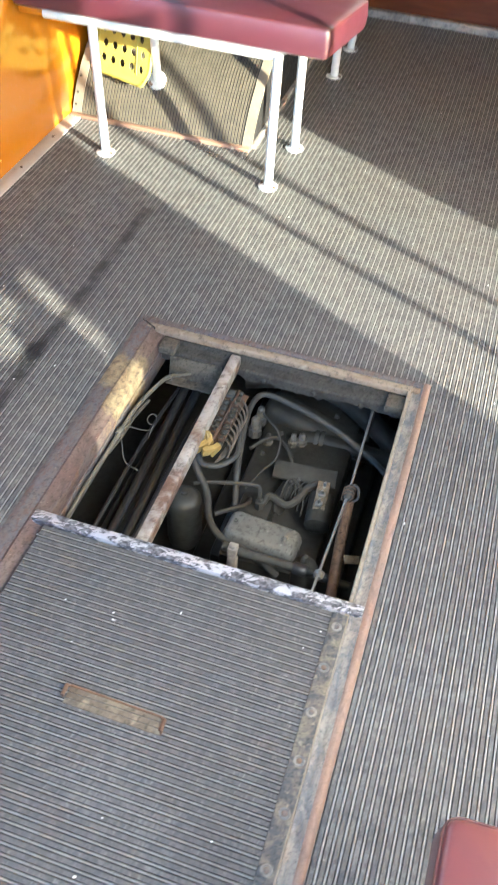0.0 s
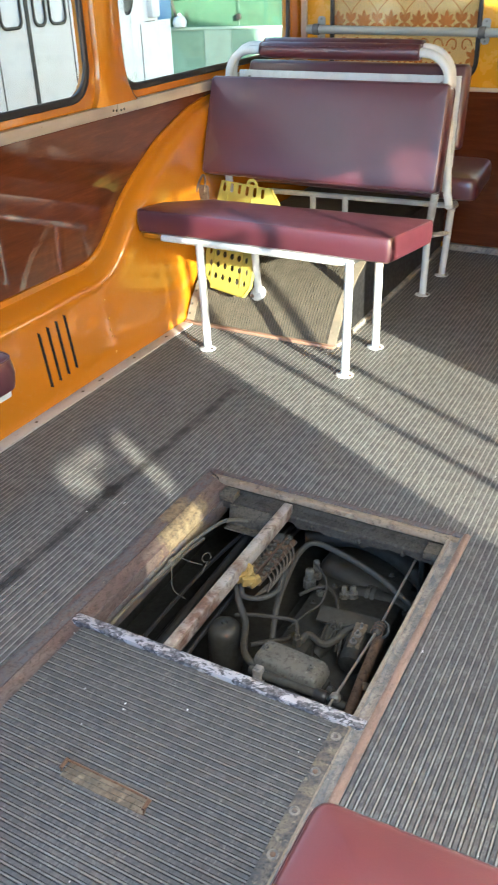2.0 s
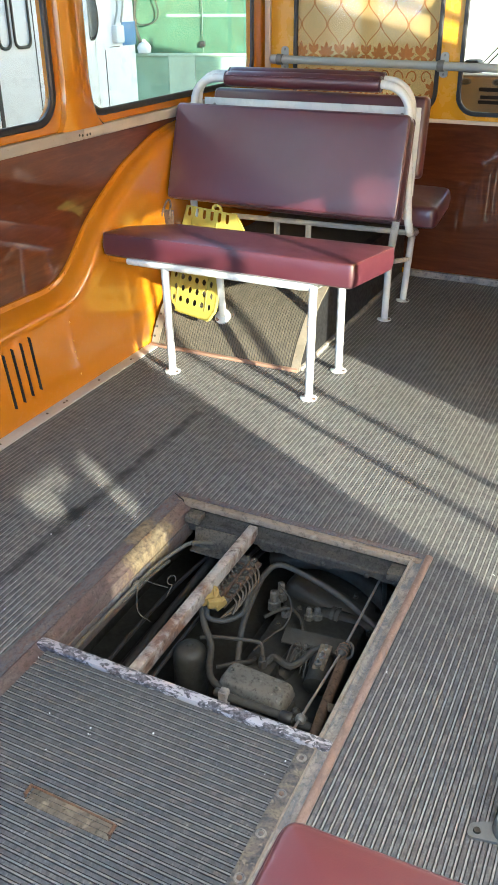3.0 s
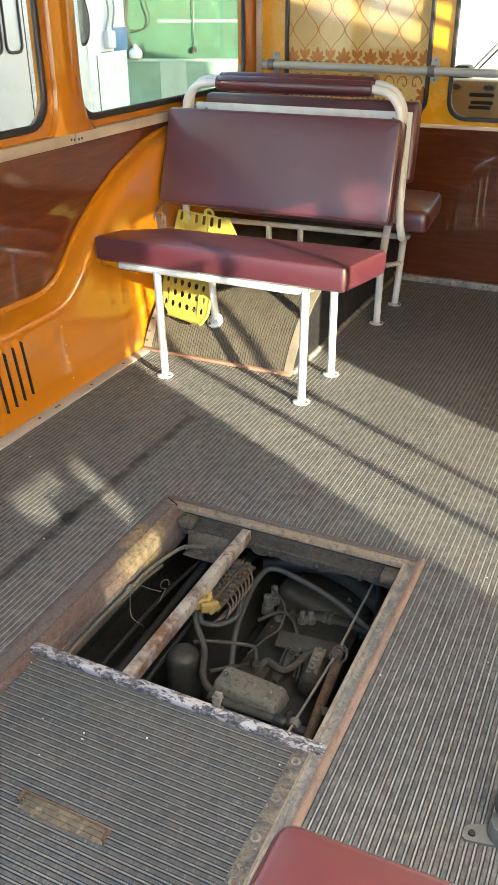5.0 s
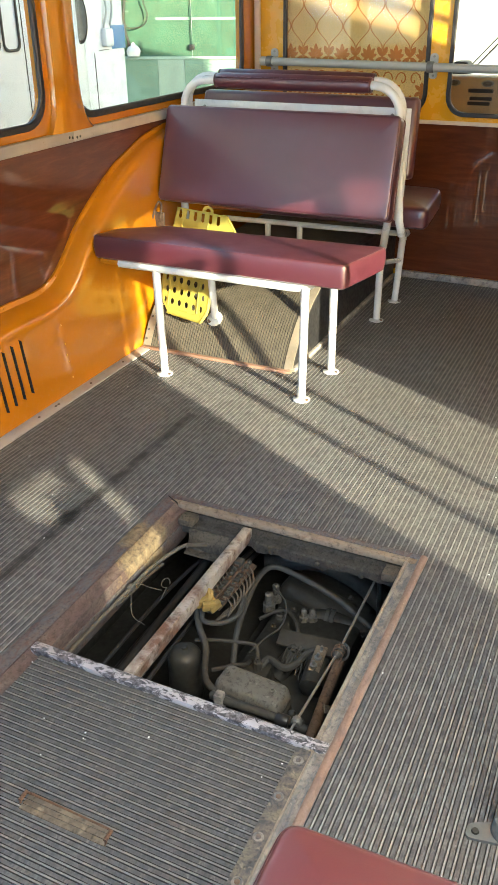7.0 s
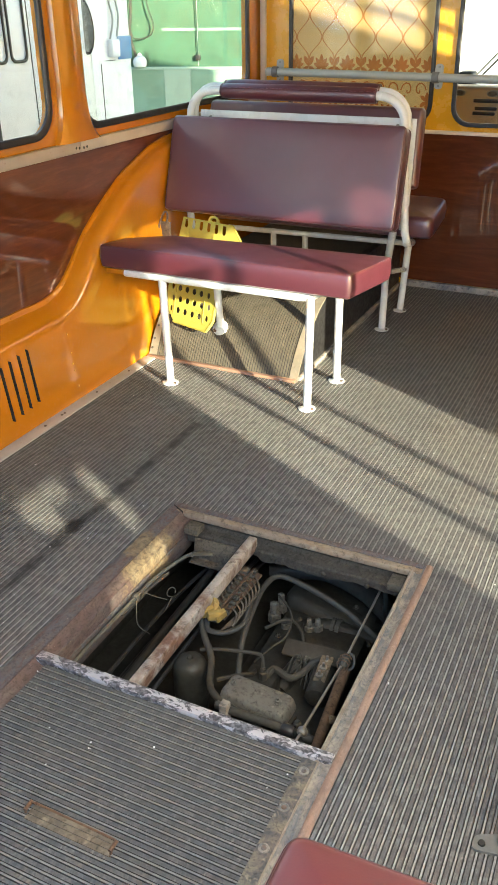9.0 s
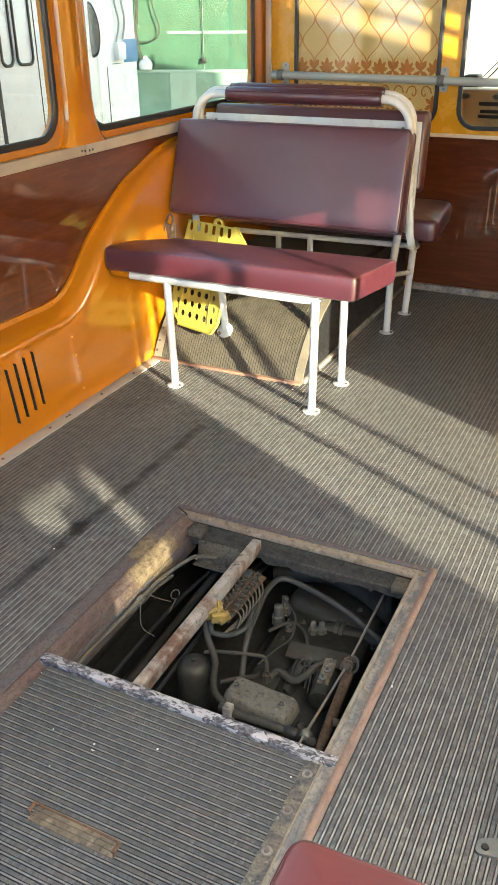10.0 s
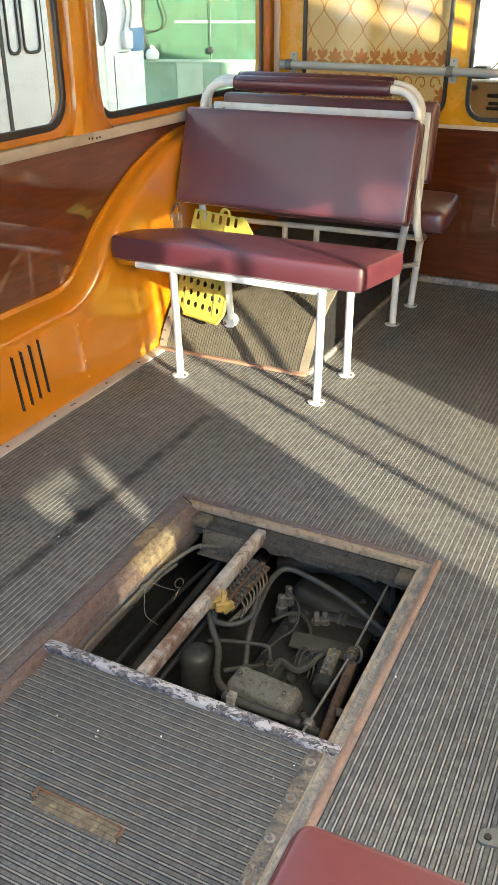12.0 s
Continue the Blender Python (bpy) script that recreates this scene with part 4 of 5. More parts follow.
part("union_nut", disc((0.374, -0.289, -0.182), (0, 0, 1), ((0, 0.010), (0.022, 0.010), (0.024, 0.007), (0.034, 0.006)), 6), M_ENGINEGREY, engine)
part("fuel_pump", block((0.33, -0.33, -0.27), (0.40, -0.25, -0.18), 0.01), M_ENGINE, engine)
part("outlet_pipe", tube(((0.35, -0.455, -0.112), (0.392, -0.460, -0.110), (0.485, -0.458, -0.110), (0.60, -0.462, -0.115)), 0.0085, 12, 4), M_HOSE, engine)
part("pipe_clamp", disc((0.490, -0.459, -0.110), (1, 0, 0), ((0, 0.010), (0.003, 0.0125), (0.024, 0.0125), (0.027, 0.010)), 14), M_GASKET, engine)
part("bracket", block((0.364, -0.475, -0.30), (0.382, -0.455, -0.090), 0.003), M_RIMGREY, engine)
for x, y, r, h in ((0.287, 0.010, 0.009, 0.024), (0.286, -0.030, 0.011, 0.026), (0.382, -0.040, 0.007, 0.016), (0.326, -0.055, 0.006, 0.012), (0.40, -0.03, 0.008, 0.014)):
    part("stud_nut", disc((x, y, -0.245), (0, 0, 1), ((0, r + 0.006), (0.022, r + 0.005), (0.024, r), (0.024 + h, r), (0.028 + h, r * 0.55)), 8), M_DUSTBOX, engine)
part("manifold", turn(block((-0.14, -0.045, -0.05), (0.14, 0.045, 0.05), 0.03, 3), pose(0.42, 0.045, -0.27, 0, 12, -8)), M_ENGINE, engine)
part("water_hose", tube(((0.36, -0.02, -0.25), (0.424, 0.000, -0.245), (0.521, 0.004, -0.25), (0.66, 0.01, -0.26)), 0.021, 12, 4), M_ENGINE, engine)
for x in (0.425, 0.438):
    part("hose_clip", disc((x, 0.001, -0.245), (1, 0.05, 0), ((0, 0.026), (0.009, 0.026)), 14), M_ENGINEGREY, engine)
part("dust_shield", turn(block((-0.07, -0.022, -0.004), (0.07, 0.022, 0.004), 0.003), pose(0.440, -0.160, -0.188, 14, 0, 6)), M_ENGINEGREY, engine, "dusty flat metal shield")
part("shield_post", block((0.42, -0.175, -0.25), (0.46, -0.15, -0.195), 0.004), M_ENGINE, engine)
part("battery_cable", tube(((0.365, -0.295, -0.20), (0.378, -0.278, -0.178), (0.388, -0.258, -0.172), (0.426, -0.268, -0.175), (0.446, -0.246, -0.172), (0.458, -0.218, -0.165), (0.480, -0.205, -0.152)), 0.008, 8, 5), M_HOSE, engine)
coil = part("starter_solenoid", disc((0.502, -0.305, -0.175), (-0.1, 0.9, 0.12), ((0, 0.020), (0.004, 0.027), (0.075, 0.027), (0.080, 0.020)), 16), M_ENGINE, engine, "brown-black solenoid cylinder")
part("terminal_plate", turn(block((-0.013, -0.034, -0.003), (0.013, 0.034, 0.003), 0.002), pose(0.494, -0.246, -0.142, 10, 0, 4)), M_RECESS, coil)
for y in (-0.270, -0.245, -0.222):
    part("stud", disc((0.494, y, -0.140), (0, 0, 1), ((0, 0.008), (0.004, 0.008), (0.005, 0.0035), (0.014, 0.003)), 8), M_ROD, coil)
ign = part("ignition_coil", disc((0.395, -0.245, -0.235), (0.25, 0.55, 0.35), ((0, 0.021), (0.065, 0.021), (0.070, 0.016)), 14), M_ENGINE, engine)
for dx in (0.0, 0.014):
    part("terminal_post", disc((0.415 + dx, -0.200 + dx * 0.8, -0.20), (0.2, 0.3, 1), ((0, 0.005), (0.02, 0.004), (0.022, 0.002)), 8), M_DUSTBOX, ign)
part("small_cable", tube(((0.30, -0.118, -0.20), (0.325, -0.085, -0.195), (0.350, -0.070, -0.195), (0.380, -0.090, -0.197), (0.401, -0.122, -0.205), (0.41, -0.15, -0.22)), 0.0045, 8, 5), M_ENGINEGREY, engine)
part("bellhousing", disc((0.43, 0.20, -0.33), (0, 1, 0.1), ((0, 0.10), (0.02, 0.17), (0.10, 0.19), (0.12, 0.16)), 28), M_DOME, engine, "dusty domed housing")
part("air_duct", tube(((0.22, 0.10, -0.20), (0.285, 0.115, -0.19), (0.363, 0.131, -0.185), (0.465, 0.105, -0.19), (0.531, 0.070, -0.20), (0.62, 0.03, -0.24)), 0.026, 12, 4), M_ENGINE, engine)
part("injector_body", disc((0.505, -0.415, -0.24), (0, 0, 1), ((0, 0.03), (0.08, 0.026), (0.09, 0.010), (0.108, 0.008), (0.112, 0.004)), 14), M_ENGINEGREY, engine)

random.seed(11)
for k in range(6):
    x, y = 0.405 + 0.011 * k, -0.235 - 0.010 * (k % 3)
    part("lead", tube(((x, y, -0.20), (x + 0.006, y + 0.022, -0.168 + 0.004 * (k % 2)), (x + 0.020, y + 0.030, -0.160), (x + 0.030, y + 0.012, -0.172), (x + 0.034, y - 0.018, -0.19)), 0.0019, 6, 4), M_ENGINEGREY if k % 3 == 0 else M_HOSE, engine)
for k in range(8):
    x, y = random.uniform(0.30, 0.55), random.uniform(-0.20, 0.16)
    part("bolt_head", disc((x, y, -0.238), (0, 0, 1), ((0, 0.008), (0.005, 0.008), (0.006, 0.0045), (0.012, 0.004)), 6), M_ENGINEGREY, engine)
part("loose_wire", tube(((0.31, -0.06, -0.14), (0.36, -0.10, -0.15), (0.37, -0.15, -0.17), (0.35, -0.19, -0.18), (0.33, -0.24, -0.19)), 0.0025, 6, 5), M_HOSE, engine)
part("loose_wire", tube(((0.30, -0.36, -0.15), (0.335, -0.33, -0.15), (0.352, -0.30, -0.165), (0.345, -0.26, -0.19)), 0.005, 8, 5), M_BLACKHOSE, engine)

# control rod with its clamps, and the rusty tube beside it
rod = thing("control_rod", "thin bare steel control rod with clamps", "rod", (0.54, -0.3, -0.6))
part("rod", tube(((0.545, 0.03, -0.072), (0.550, -0.27, -0.070), (0.541, -0.512, -0.068), (0.538, -0.585, -0.067)), 0.0028, 8), M_ROD, rod)
part("clamp", disc((0.550, -0.262, -0.071), (0, -1, 0), ((0, 0.007), (0.004, 0.009), (0.022, 0.0105), (0.028, 0.008), (0.036, 0.005)), 10), M_ENGINEGREY, rod)
part("clamp", disc((0.543, -0.478, -0.069), (0, -1, 0), ((0, 0.006), (0.004, 0.010), (0.012, 0.010), (0.016, 0.006)), 10), M_ROD, rod)
part("wire_wrap", tube([(0.550 + 0.012 * math.cos(0.9 * k), -0.268 - 0.0014 * k, -0.071 + 0.012 * math.sin(0.9 * k)) for k in range(22)], 0.0013, 5), M_BROWNTUBE, rod, "rusty binding wire")
part("clamp_eye", tube(((0.556, -0.262, -0.062), (0.566, -0.268, -0.064), (0.570, -0.282, -0.075), (0.560, -0.288, -0.085)), 0.003, 6, 4), M_ENGINEGREY, rod)
part("stay", tube(((0.542, 0.03, -0.072), (0.542, 0.05, -0.30), (0.54, 0.05, -0.60)), 0.006, 8), M_ENGINE, rod)
brown = thing("rusty_tube", "brown rusty steel tube along the hatch edge", "tube", (0.56, -0.4, -0.6))
part("tube", tube(((0.554, -0.285, -0.090), (0.562, -0.39, -0.092), (0.572, -0.490, -0.095), (0.577, -0.56, -0.10)), 0.0105, 12), M_BROWNTUBE, brown)
part("bracket", block((0.566, -0.50, -0.60), (0.58, -0.485, -0.10), 0.002), M_BROWNTUBE, brown)
part("torn_tab", turn(block((-0.02, -0.008, -0.001), (0.02, 0.008, 0.001)), pose(0.592, -0.43, -0.075, 25, 30, 40)), M_HATCHTAN, brown)

# terminal strip on the support bar
strip = thing("terminal_strip", "brown terminal strip with wire ends beside the support bar", "terminal strip", (0.26, -0.18, -0.07))
ax = Vector((0.008, -0.172, 0.0)).normalized()
sd = Vector((ax.y, -ax.x, 0)) * -1
st = Vector((0.253, -0.090, -0.064))
part("base", turn(block((-0.021, -0.088, -0.007), (0.021, 0.088, 0.0), 0.002), pose(0.2565, -0.176, -0.066, 0, 8, -2.6)), M_TERMINAL, strip)
for k in range(10):
    for s in (-1, 1):
        c = st + ax * (0.008 + 0.0175 * k) + sd * 0.0105 * s
        t = part("terminal", block(c + Vector((-0.0065, -0.006, 0)), c + Vector((0.0065, 0.006, 0.007)), 0.0015), M_ENGINEGREY if (k + s) % 3 else M_TERMINAL, strip)
        part("screw", disc(c + Vector((0, 0, 0.007)), (0, 0, 1), ((0, 0.004), (0.002, 0.0035)), 8), M_ENGINEGREY, t)
part("rib", turn(block((-0.0025, -0.086, 0), (0.0025, 0.086, 0.010), 0.001), pose(0.2565, -0.176, -0.066, 0, 8, -2.6)), M_TERMINAL, strip)
for k in range(8):
    c = st + ax * (0.02 + 0.0175 * k)
    part("wire", tube((c + Vector((0.017, 0, 0)), c + Vector((0.032, -0.012, -0.006)), c + Vector((0.040 - 0.001 * k, -0.045 + 0.002 * k, -0.018)), Vector((0.272 + 0.002 * k, -0.283 + 0.004 * k, -0.088))), 0.0024, 6, 4), M_WIRE, strip)
for k in range(7):
    c = st + ax * (0.035 + 0.0175 * k)
    part("wire", tube((c - Vector((0.016, 0, 0)), c + Vector((-0.026, 0.004, 0.010)), c + Vector((-0.034, -0.022, 0.002)), c + Vector((-0.036, -0.05, -0.03))), 0.0022, 6, 4), M_WIRE, strip)
for k, (dx, dy, dz, tilt_) in enumerate(((-0.016, 0.012, 0.004, 20), (-0.008, -0.004, 0.010, -8), (0.002, 0.008, 0.006, 14), (0.010, -0.008, 0.009, -18), (0.018, 0.004, 0.002, 6))):
    part("connector", turn(block((-0.0055, -0.014, -0.012), (0.0055, 0.014, 0.010), 0.002), pose(0.252 + dx, -0.284 + dy, -0.052 + dz, 14 + tilt_, 10, -30 + tilt_)), M_BRASS, strip, "dusty yellow plastic connector")
for k in range(3):
    part("yellow_wire", tube(((0.245 + 0.008 * k, -0.272, -0.044), (0.238 + 0.006 * k, -0.258, -0.030), (0.222 + 0.004 * k, -0.262, -0.034), (0.214 + 0.003 * k, -0.275, -0.05)), 0.003, 6, 4), M_BRASS, strip)
part("mount", block((0.236, -0.12, -0.078), (0.256, -0.10, -0.05), 0.002), M_ENGINEGREY, strip)
part("mount", block((0.236, -0.27, -0.085), (0.256, -0.25, -0.05), 0.002), M_ENGINEGREY, strip)

# cables and hoses along the left of the bay
cab = thing("cable", "dusty beige cable tied with wire", "cable", (0.06, -0.3, -0.1))
part("sleeve", tube(((0.074, -0.60, -0.062), (0.070, -0.510, -0.052), (0.0715, -0.405, -0.050), (0.0735, -0.307, -0.050), (0.076, -0.227, -0.050), (0.092, -0.145, -0.050), (0.107, -0.108, -0.052), (0.135, -0.06, -0.075)), 0.0046, 8, 5), M_BEIGEWIRE, cab)
part("tie", tube(((0.074, -0.300, -0.045), (0.084, -0.288, -0.044), (0.105, -0.272, -0.060), (0.122, -0.254, -0.075)), 0.0010, 6, 4), M_BEIGEWIRE, cab)
part("tie", tube(((0.074, -0.300, -0.045), (0.086, -0.322, -0.060), (0.102, -0.345, -0.085), (0.135, -0.350, -0.095)), 0.0010, 6, 4), M_BEIGEWIRE, cab)
part("frayed_end", tube(((0.098, -0.125, -0.049), (0.112, -0.118, -0.040), (0.118, -0.128, -0.043)), 0.0022, 6, 3), M_BEIGEWIRE, cab)
part("torn_sheath", tube(((0.072, -0.36, -0.056), (0.078, -0.30, -0.058), (0.080, -0.25, -0.056), (0.090, -0.19, -0.056)), 0.0040, 7, 4), M_GRIME, cab)
part("tie_knot", disc((0.0735, -0.310, -0.050), (0, 1, 0), ((0, 0.008), (0.004, 0.0095), (0.014, 0.009), (0.018, 0.007)), 8), M_BEIGEWIRE, cab)
for x0, x1, z, r in ((0.118, 0.110, -0.16, 0.010), (0.148, 0.138, -0.16, 0.0105), (0.09, 0.10, -0.19, 0.007)):
    h = thing("bay_hose", "black hose running the length of the engine bay", "hose", (x0, -0.3, z), group="bay hoses")
    part("hose", tube(((x0 + 0.004, -1.2, z - 0.03), (x0, -0.62, z - 0.01), (x0, -0.34, z), ((x0 + x1) / 2, -0.2, z), (x1, 0.04, z), (x1, 0.44, z - 0.03)), r, 10, 4), M_BLACKHOSE, h)
for k, (x0, x1, z) in enumerate(((0.092, 0.100, -0.135), (0.172, 0.176, -0.15), (0.19, 0.192, -0.155))):
    h = thing("bay_cable", "dusty grey cable along the side of the engine bay", "cable", (x0, -0.3, z), group="bay cables")
    part("sleeve", tube(((x0 - 0.01, -0.75, z - 0.05), (x0 - 0.006, -0.56, z - 0.02), (x0, -0.40, z), ((x0 + x1) / 2, -0.22, z + 0.005), (x1, -0.08, z - 0.005), (x1 + 0.004, 0.10, z - 0.03), (x1, 0.40, z - 0.08)), 0.0048 + 0.001 * (k % 2), 8, 4), M_GASKET, h)
ringlet = thing("wire_loop", "small pale loop of wire in the engine bay", "wire", (0.12, -0.19, -0.13))
part("loop", tube([(0.100 + 0.010 * math.cos(a), -0.200 + 0.010 * math.sin(a), -0.100 + 0.006 * math.sin(a)) for a in (k * 0.45 for k in range(13))] + [(0.104, -0.235, -0.125)], 0.0013, 6), M_BEIGEWIRE, ringlet)

# lid handle in its slot
grip = thing("lid_handle", "rusty wire pull handle in a bare slot of the lid", "handle", (0.32, -0.872, 0))
for k in range(3):
    y = -0.8855 + 0.0097 * k
    part("bare_rib", block((0.243, y, -0.002), (0.398, y + 0.0088, 0.0008), 0.0006), M_RECESS, grip, "bare tan rib in the slot")
part("wire", tube(((0.239, -0.876, -0.004), (0.238, -0.874, 0.006), (0.239, -0.860, 0.006), (0.245, -0.8565, 0.001), (0.32, -0.857, 0.0), (0.391, -0.8585, 0.001), (0.397, -0.863, 0.006), (0.399, -0.878, 0.006), (0.399, -0.882, -0.004)), 0.0022, 8), M_HANDLE, grip)
for x, y in ((0.239, -0.868), (0.398, -0.872)):
    part("sleeve", tube(((x, y + 0.009, 0.0075), (x + 0.0005, y - 0.009, 0.0065)), 0.0034, 8), M_HANDLE, grip, "rusty bent end")

# ---- seats ----


def offset(loop, d):
    """An outline moved inwards by d."""
    n = len(loop)
    area = sum(loop[i][0] * loop[(i + 1) % n][1] - loop[(i + 1) % n][0] * loop[i][1] for i in range(n))
    s = 1 if area > 0 else -1
    out = []
    for i in range(n):
        a, b, c = Vector(loop[i - 1]), Vector(loop[i]), Vector(loop[(i + 1) % n])
        e1, e2 = (b - a), (c - b)
        nrm = Vector((-(e1.y + e2.y), e1.x + e2.x)).normalized() * s
        out.append(tuple(b + nrm * d))
    return out


def inset(pts, d):
    """A polygon moved inwards by d, its corners mitred."""
    m = len(pts)
    area = sum(pts[i][0] * pts[(i + 1) % m][1] - pts[(i + 1) % m][0] * pts[i][1] for i in range(m))
    s = 1 if area > 0 else -1
    out = []
    for i in range(m):
        a, b, c = Vector(pts[i - 1]), Vector(pts[i]), Vector(pts[(i + 1) % m])
        e1, e2 = (b - a).normalized(), (c - b).normalized()
        n1, n2 = Vector((-e1.y, e1.x)) * s, Vector((-e2.y, e2.x)) * s
        out.append(tuple(b + (n1 + n2) * (d / (1 + n1.dot(n2)))))
    return out


def corners(pts, r, n=5):
    """A polygon with rounded corners."""
    out = []
    m = len(pts)
    for i in range(m):
        a, b, c = Vector(pts[i - 1]), Vector(pts[i]), Vector(pts[(i + 1) % m])
        p, q = b + (a - b).normalized() * r, b + (c - b).normalized() * r
        for k in range(n + 1):
            t = k / n
            out.append(tuple((1 - t) ** 2 * p + 2 * t * (1 - t) * b + t * t * q))
    return out


def pad(pts, thick, r=0.02, corner=0.03, crown=0.012):
    """An upholstered pad of any outline, lying flat, its top at z 0 and its underside at -thick."""
    corner = max(corner, 1.8 * r)
    loop = corners(pts, corner)
    bm = bmesh.new()
    levels = [(-thick, 0.010), (-thick + 0.006, 0.002), (-thick * 0.5, -0.003), (-r, 0.0), (-0.6 * r, 0.10 * r), (-0.28 * r, 0.30 * r), (-0.08 * r, 0.62 * r), (0, r)]
    rows = [[(u, v, z) for u, v in offset(loop, d)] for z, d in levels]
    loft(rows, bm, True)
    n = len(loop)
    bm.verts.ensure_lookup_table()
    prev = bm.verts[-n:]
    for d, h in ((0.010, 0.30), (0.022, 0.58), (0.036, 0.82), (0.052, 0.96), (0.066, 1.0)):
        cur = [bm.verts.new((u, v, crown * h)) for u, v in corners(inset(pts, r + d), max(0.003, corner - 0.5 * d - 0.5 * r))]
        for k in range(n):
            bm.faces.new((prev[k], prev[(k + 1) % n], cur[(k + 1) % n], cur[k]))
        prev = cur
    bm.faces.new(prev)
    bm.verts.ensure_lookup_table()
    bm.faces.new([bm.verts[k] for k in range(n)][::-1])
    bmesh.ops.recalc_face_normals(bm, faces=bm.faces[:])
    return bm, loop


def seam_line(loop, z, r=0.0022, inset=0.004):
    pts = [(u, v, z) for u, v in offset(loop, inset)]
    return tube(pts + pts[:1], r, 6)


def leg_foot(parent, x, y, z=0.0):
    f = part("foot_plate", disc((x, y, z), (0, 0, 1), ((0, 0.027), (0.003, 0.027), (0.006, 0.017), (0.008, 0.0145)), 14), M_WHITE, parent, "white enamelled foot plate")
    for s in (-1, 1):
        part("bolt", disc((x + 0.019 * s, y - 0.006 * s, z + 0.003), (0, 0, 1), ((0, 0.0055), (0.004, 0.0055), (0.0045, 0.003)), 6), M_HATCHRIM, f)
    return f


# hook on the wheel casing behind the bench
hook = thing("wire_hook", "dark bent wire hook behind the bench", "hook", (-0.62, 1.05, 0.41))
part("wire", tube(((-0.632, 1.02, 0.395), (-0.618, 1.03, 0.44), (-0.610, 1.04, 0.455), (-0.602, 1.04, 0.44), (-0.604, 1.03, 0.40)), 0.004, 6, 4), M_BROWNTUBE, hook)
part("plate", block((-0.632, 1.035, 0.36), (-0.592, 1.045, 0.42), 0.003), M_BROWNTUBE, hook)

# the bench over the wheel box's edge
bench = thing("bus_bench", "maroon vinyl bench cushion on white tubular legs", "bench", (-0.15, 0.76, 0))
bm, loop = pad(((-0.607, 0.622), (0.224, 0.620), (0.262, 0.890), (-0.470, 0.855), (-0.590, 0.745)), 0.072, 0.008, 0.016, 0.005)
tilt = pose(0, 0.62, 0.439, -2.5, 0, 0) @ pose(0, -0.62, 0)
cush = part("cushion", turn(bm, tilt), M_MAROON, bench, "maroon vinyl cushion")
part("piping", turn(seam_line(loop, -0.003), tilt), M_PIPING, cush)
part("seat_board", turn(block((-0.585, 0.66, -0.080), (0.20, 0.84, -0.070), 0.002), tilt), M_PIPING, bench)
bm = tube(((-0.53, 0.648, 0.352), (0.06, 0.644, 0.350), (0.088, 0.652, 0.350), (0.100, 0.685, 0.350), (0.104, 0.88, 0.348)), 0.0125, 10)
part("seat_rail", bm, M_WHITE, bench, "white tubular seat rail")
part("wall_bracket", block((-0.60, 0.640, 0.345), (-0.505, 0.675, 0.362), 0.003), M_ORANGE, bench, "orange painted bracket")
part("rear_rail", tube(((-0.52, 0.84, 0.35), (0.10, 0.86, 0.348)), 0.011, 8), M_WHITE, bench)
for tx, ty, fx, fy, fz in ((-0.398, 0.648, -0.386, 0.644, 0.0), (0.097, 0.648, 0.095, 0.643, 0.0), (0.104, 0.875, 0.104, 0.879, 0.0), (-0.318, 0.850, -0.330, 0.900, 0.112)):
    lg = part("leg", tube(((fx, fy, fz), (tx, ty, 0.352)), 0.0128, 12), M_WHITE, bench, "white enamelled tube leg")
    if fz:
        n = Vector((0, -0.66, 0.75))
        part("foot_plate", disc((fx, fy, fz), n, ((-0.004, 0.028), (0.005, 0.028), (0.012, 0.017)), 14), M_WHITE, lg)
        part("bolt", disc((fx - 0.012, fy - 0.014, fz - 0.008), n, ((0, 0.0075), (0.008, 0.0075)), 6), M_HATCHRIM, lg)
    else:
        leg_foot(lg, fx, fy)

# back-to-back seat
pair = thing("double_seat", "back-to-back bus seat in maroon vinyl on a white tube frame", "bus seat", (-0.2, 1.4, 0))
lean = math.degrees(math.atan2(0.085, 0.30))


def upright(m_x0, m_x1, height, at_y, at_z, lean_deg, face, thick, trim=0.0):
    """A standing back pad; face -1 looks to the rear of the bus."""
    bm, loop = pad(((m_x0, 0.0), (m_x1, 0.0), (m_x1 - trim, height), (m_x0 + trim * 2.2, height)), thick, 0.0075, 0.016, 0.005)
    m = pose(0, at_y, at_z, 90 - lean_deg, 0, 0) if face < 0 else pose(0, at_y, at_z, 90 + lean_deg, 0, 0) @ Matrix.Diagonal((1, 1, -1, 1))
    turn(bm, m)
    bmesh.ops.recalc_face_normals(bm, faces=bm.faces[:])
    return bm, loop, m


bm, loop, m = upright(-0.628, 0.206, 0.312, 1.06, 0.46, lean, -1, 0.074, 0.004)
b1 = part("backrest", bm, M_MAROON, pair, "maroon vinyl back pad")
part("piping", turn(seam_line(loop, -0.008, 0.0022, 0.0), m), M_PIPING, b1)
part("back_piping", turn(seam_line(loop, -0.066, 0.0025, 0.0), m), M_PIPING, b1)
bm, loop, m = upright(-0.60, 0.203, 0.252, 1.355, 0.535, -12, 1, 0.05, 0.006)
b2 = part("backrest", bm, M_MAROON, pair, "maroon vinyl back pad")
part("piping", turn(seam_line(loop, -0.012, 0.0025, 0.0), m), M_PIPING, b2)
part("back_plate", turn(block((-0.595, 0, -0.003), (0.194, 0.275, 0.003), 0.002), pose(0, 1.286, 0.490, 90 - 3, 0, 0)), M_WHITE, pair, "white painted metal back plate")
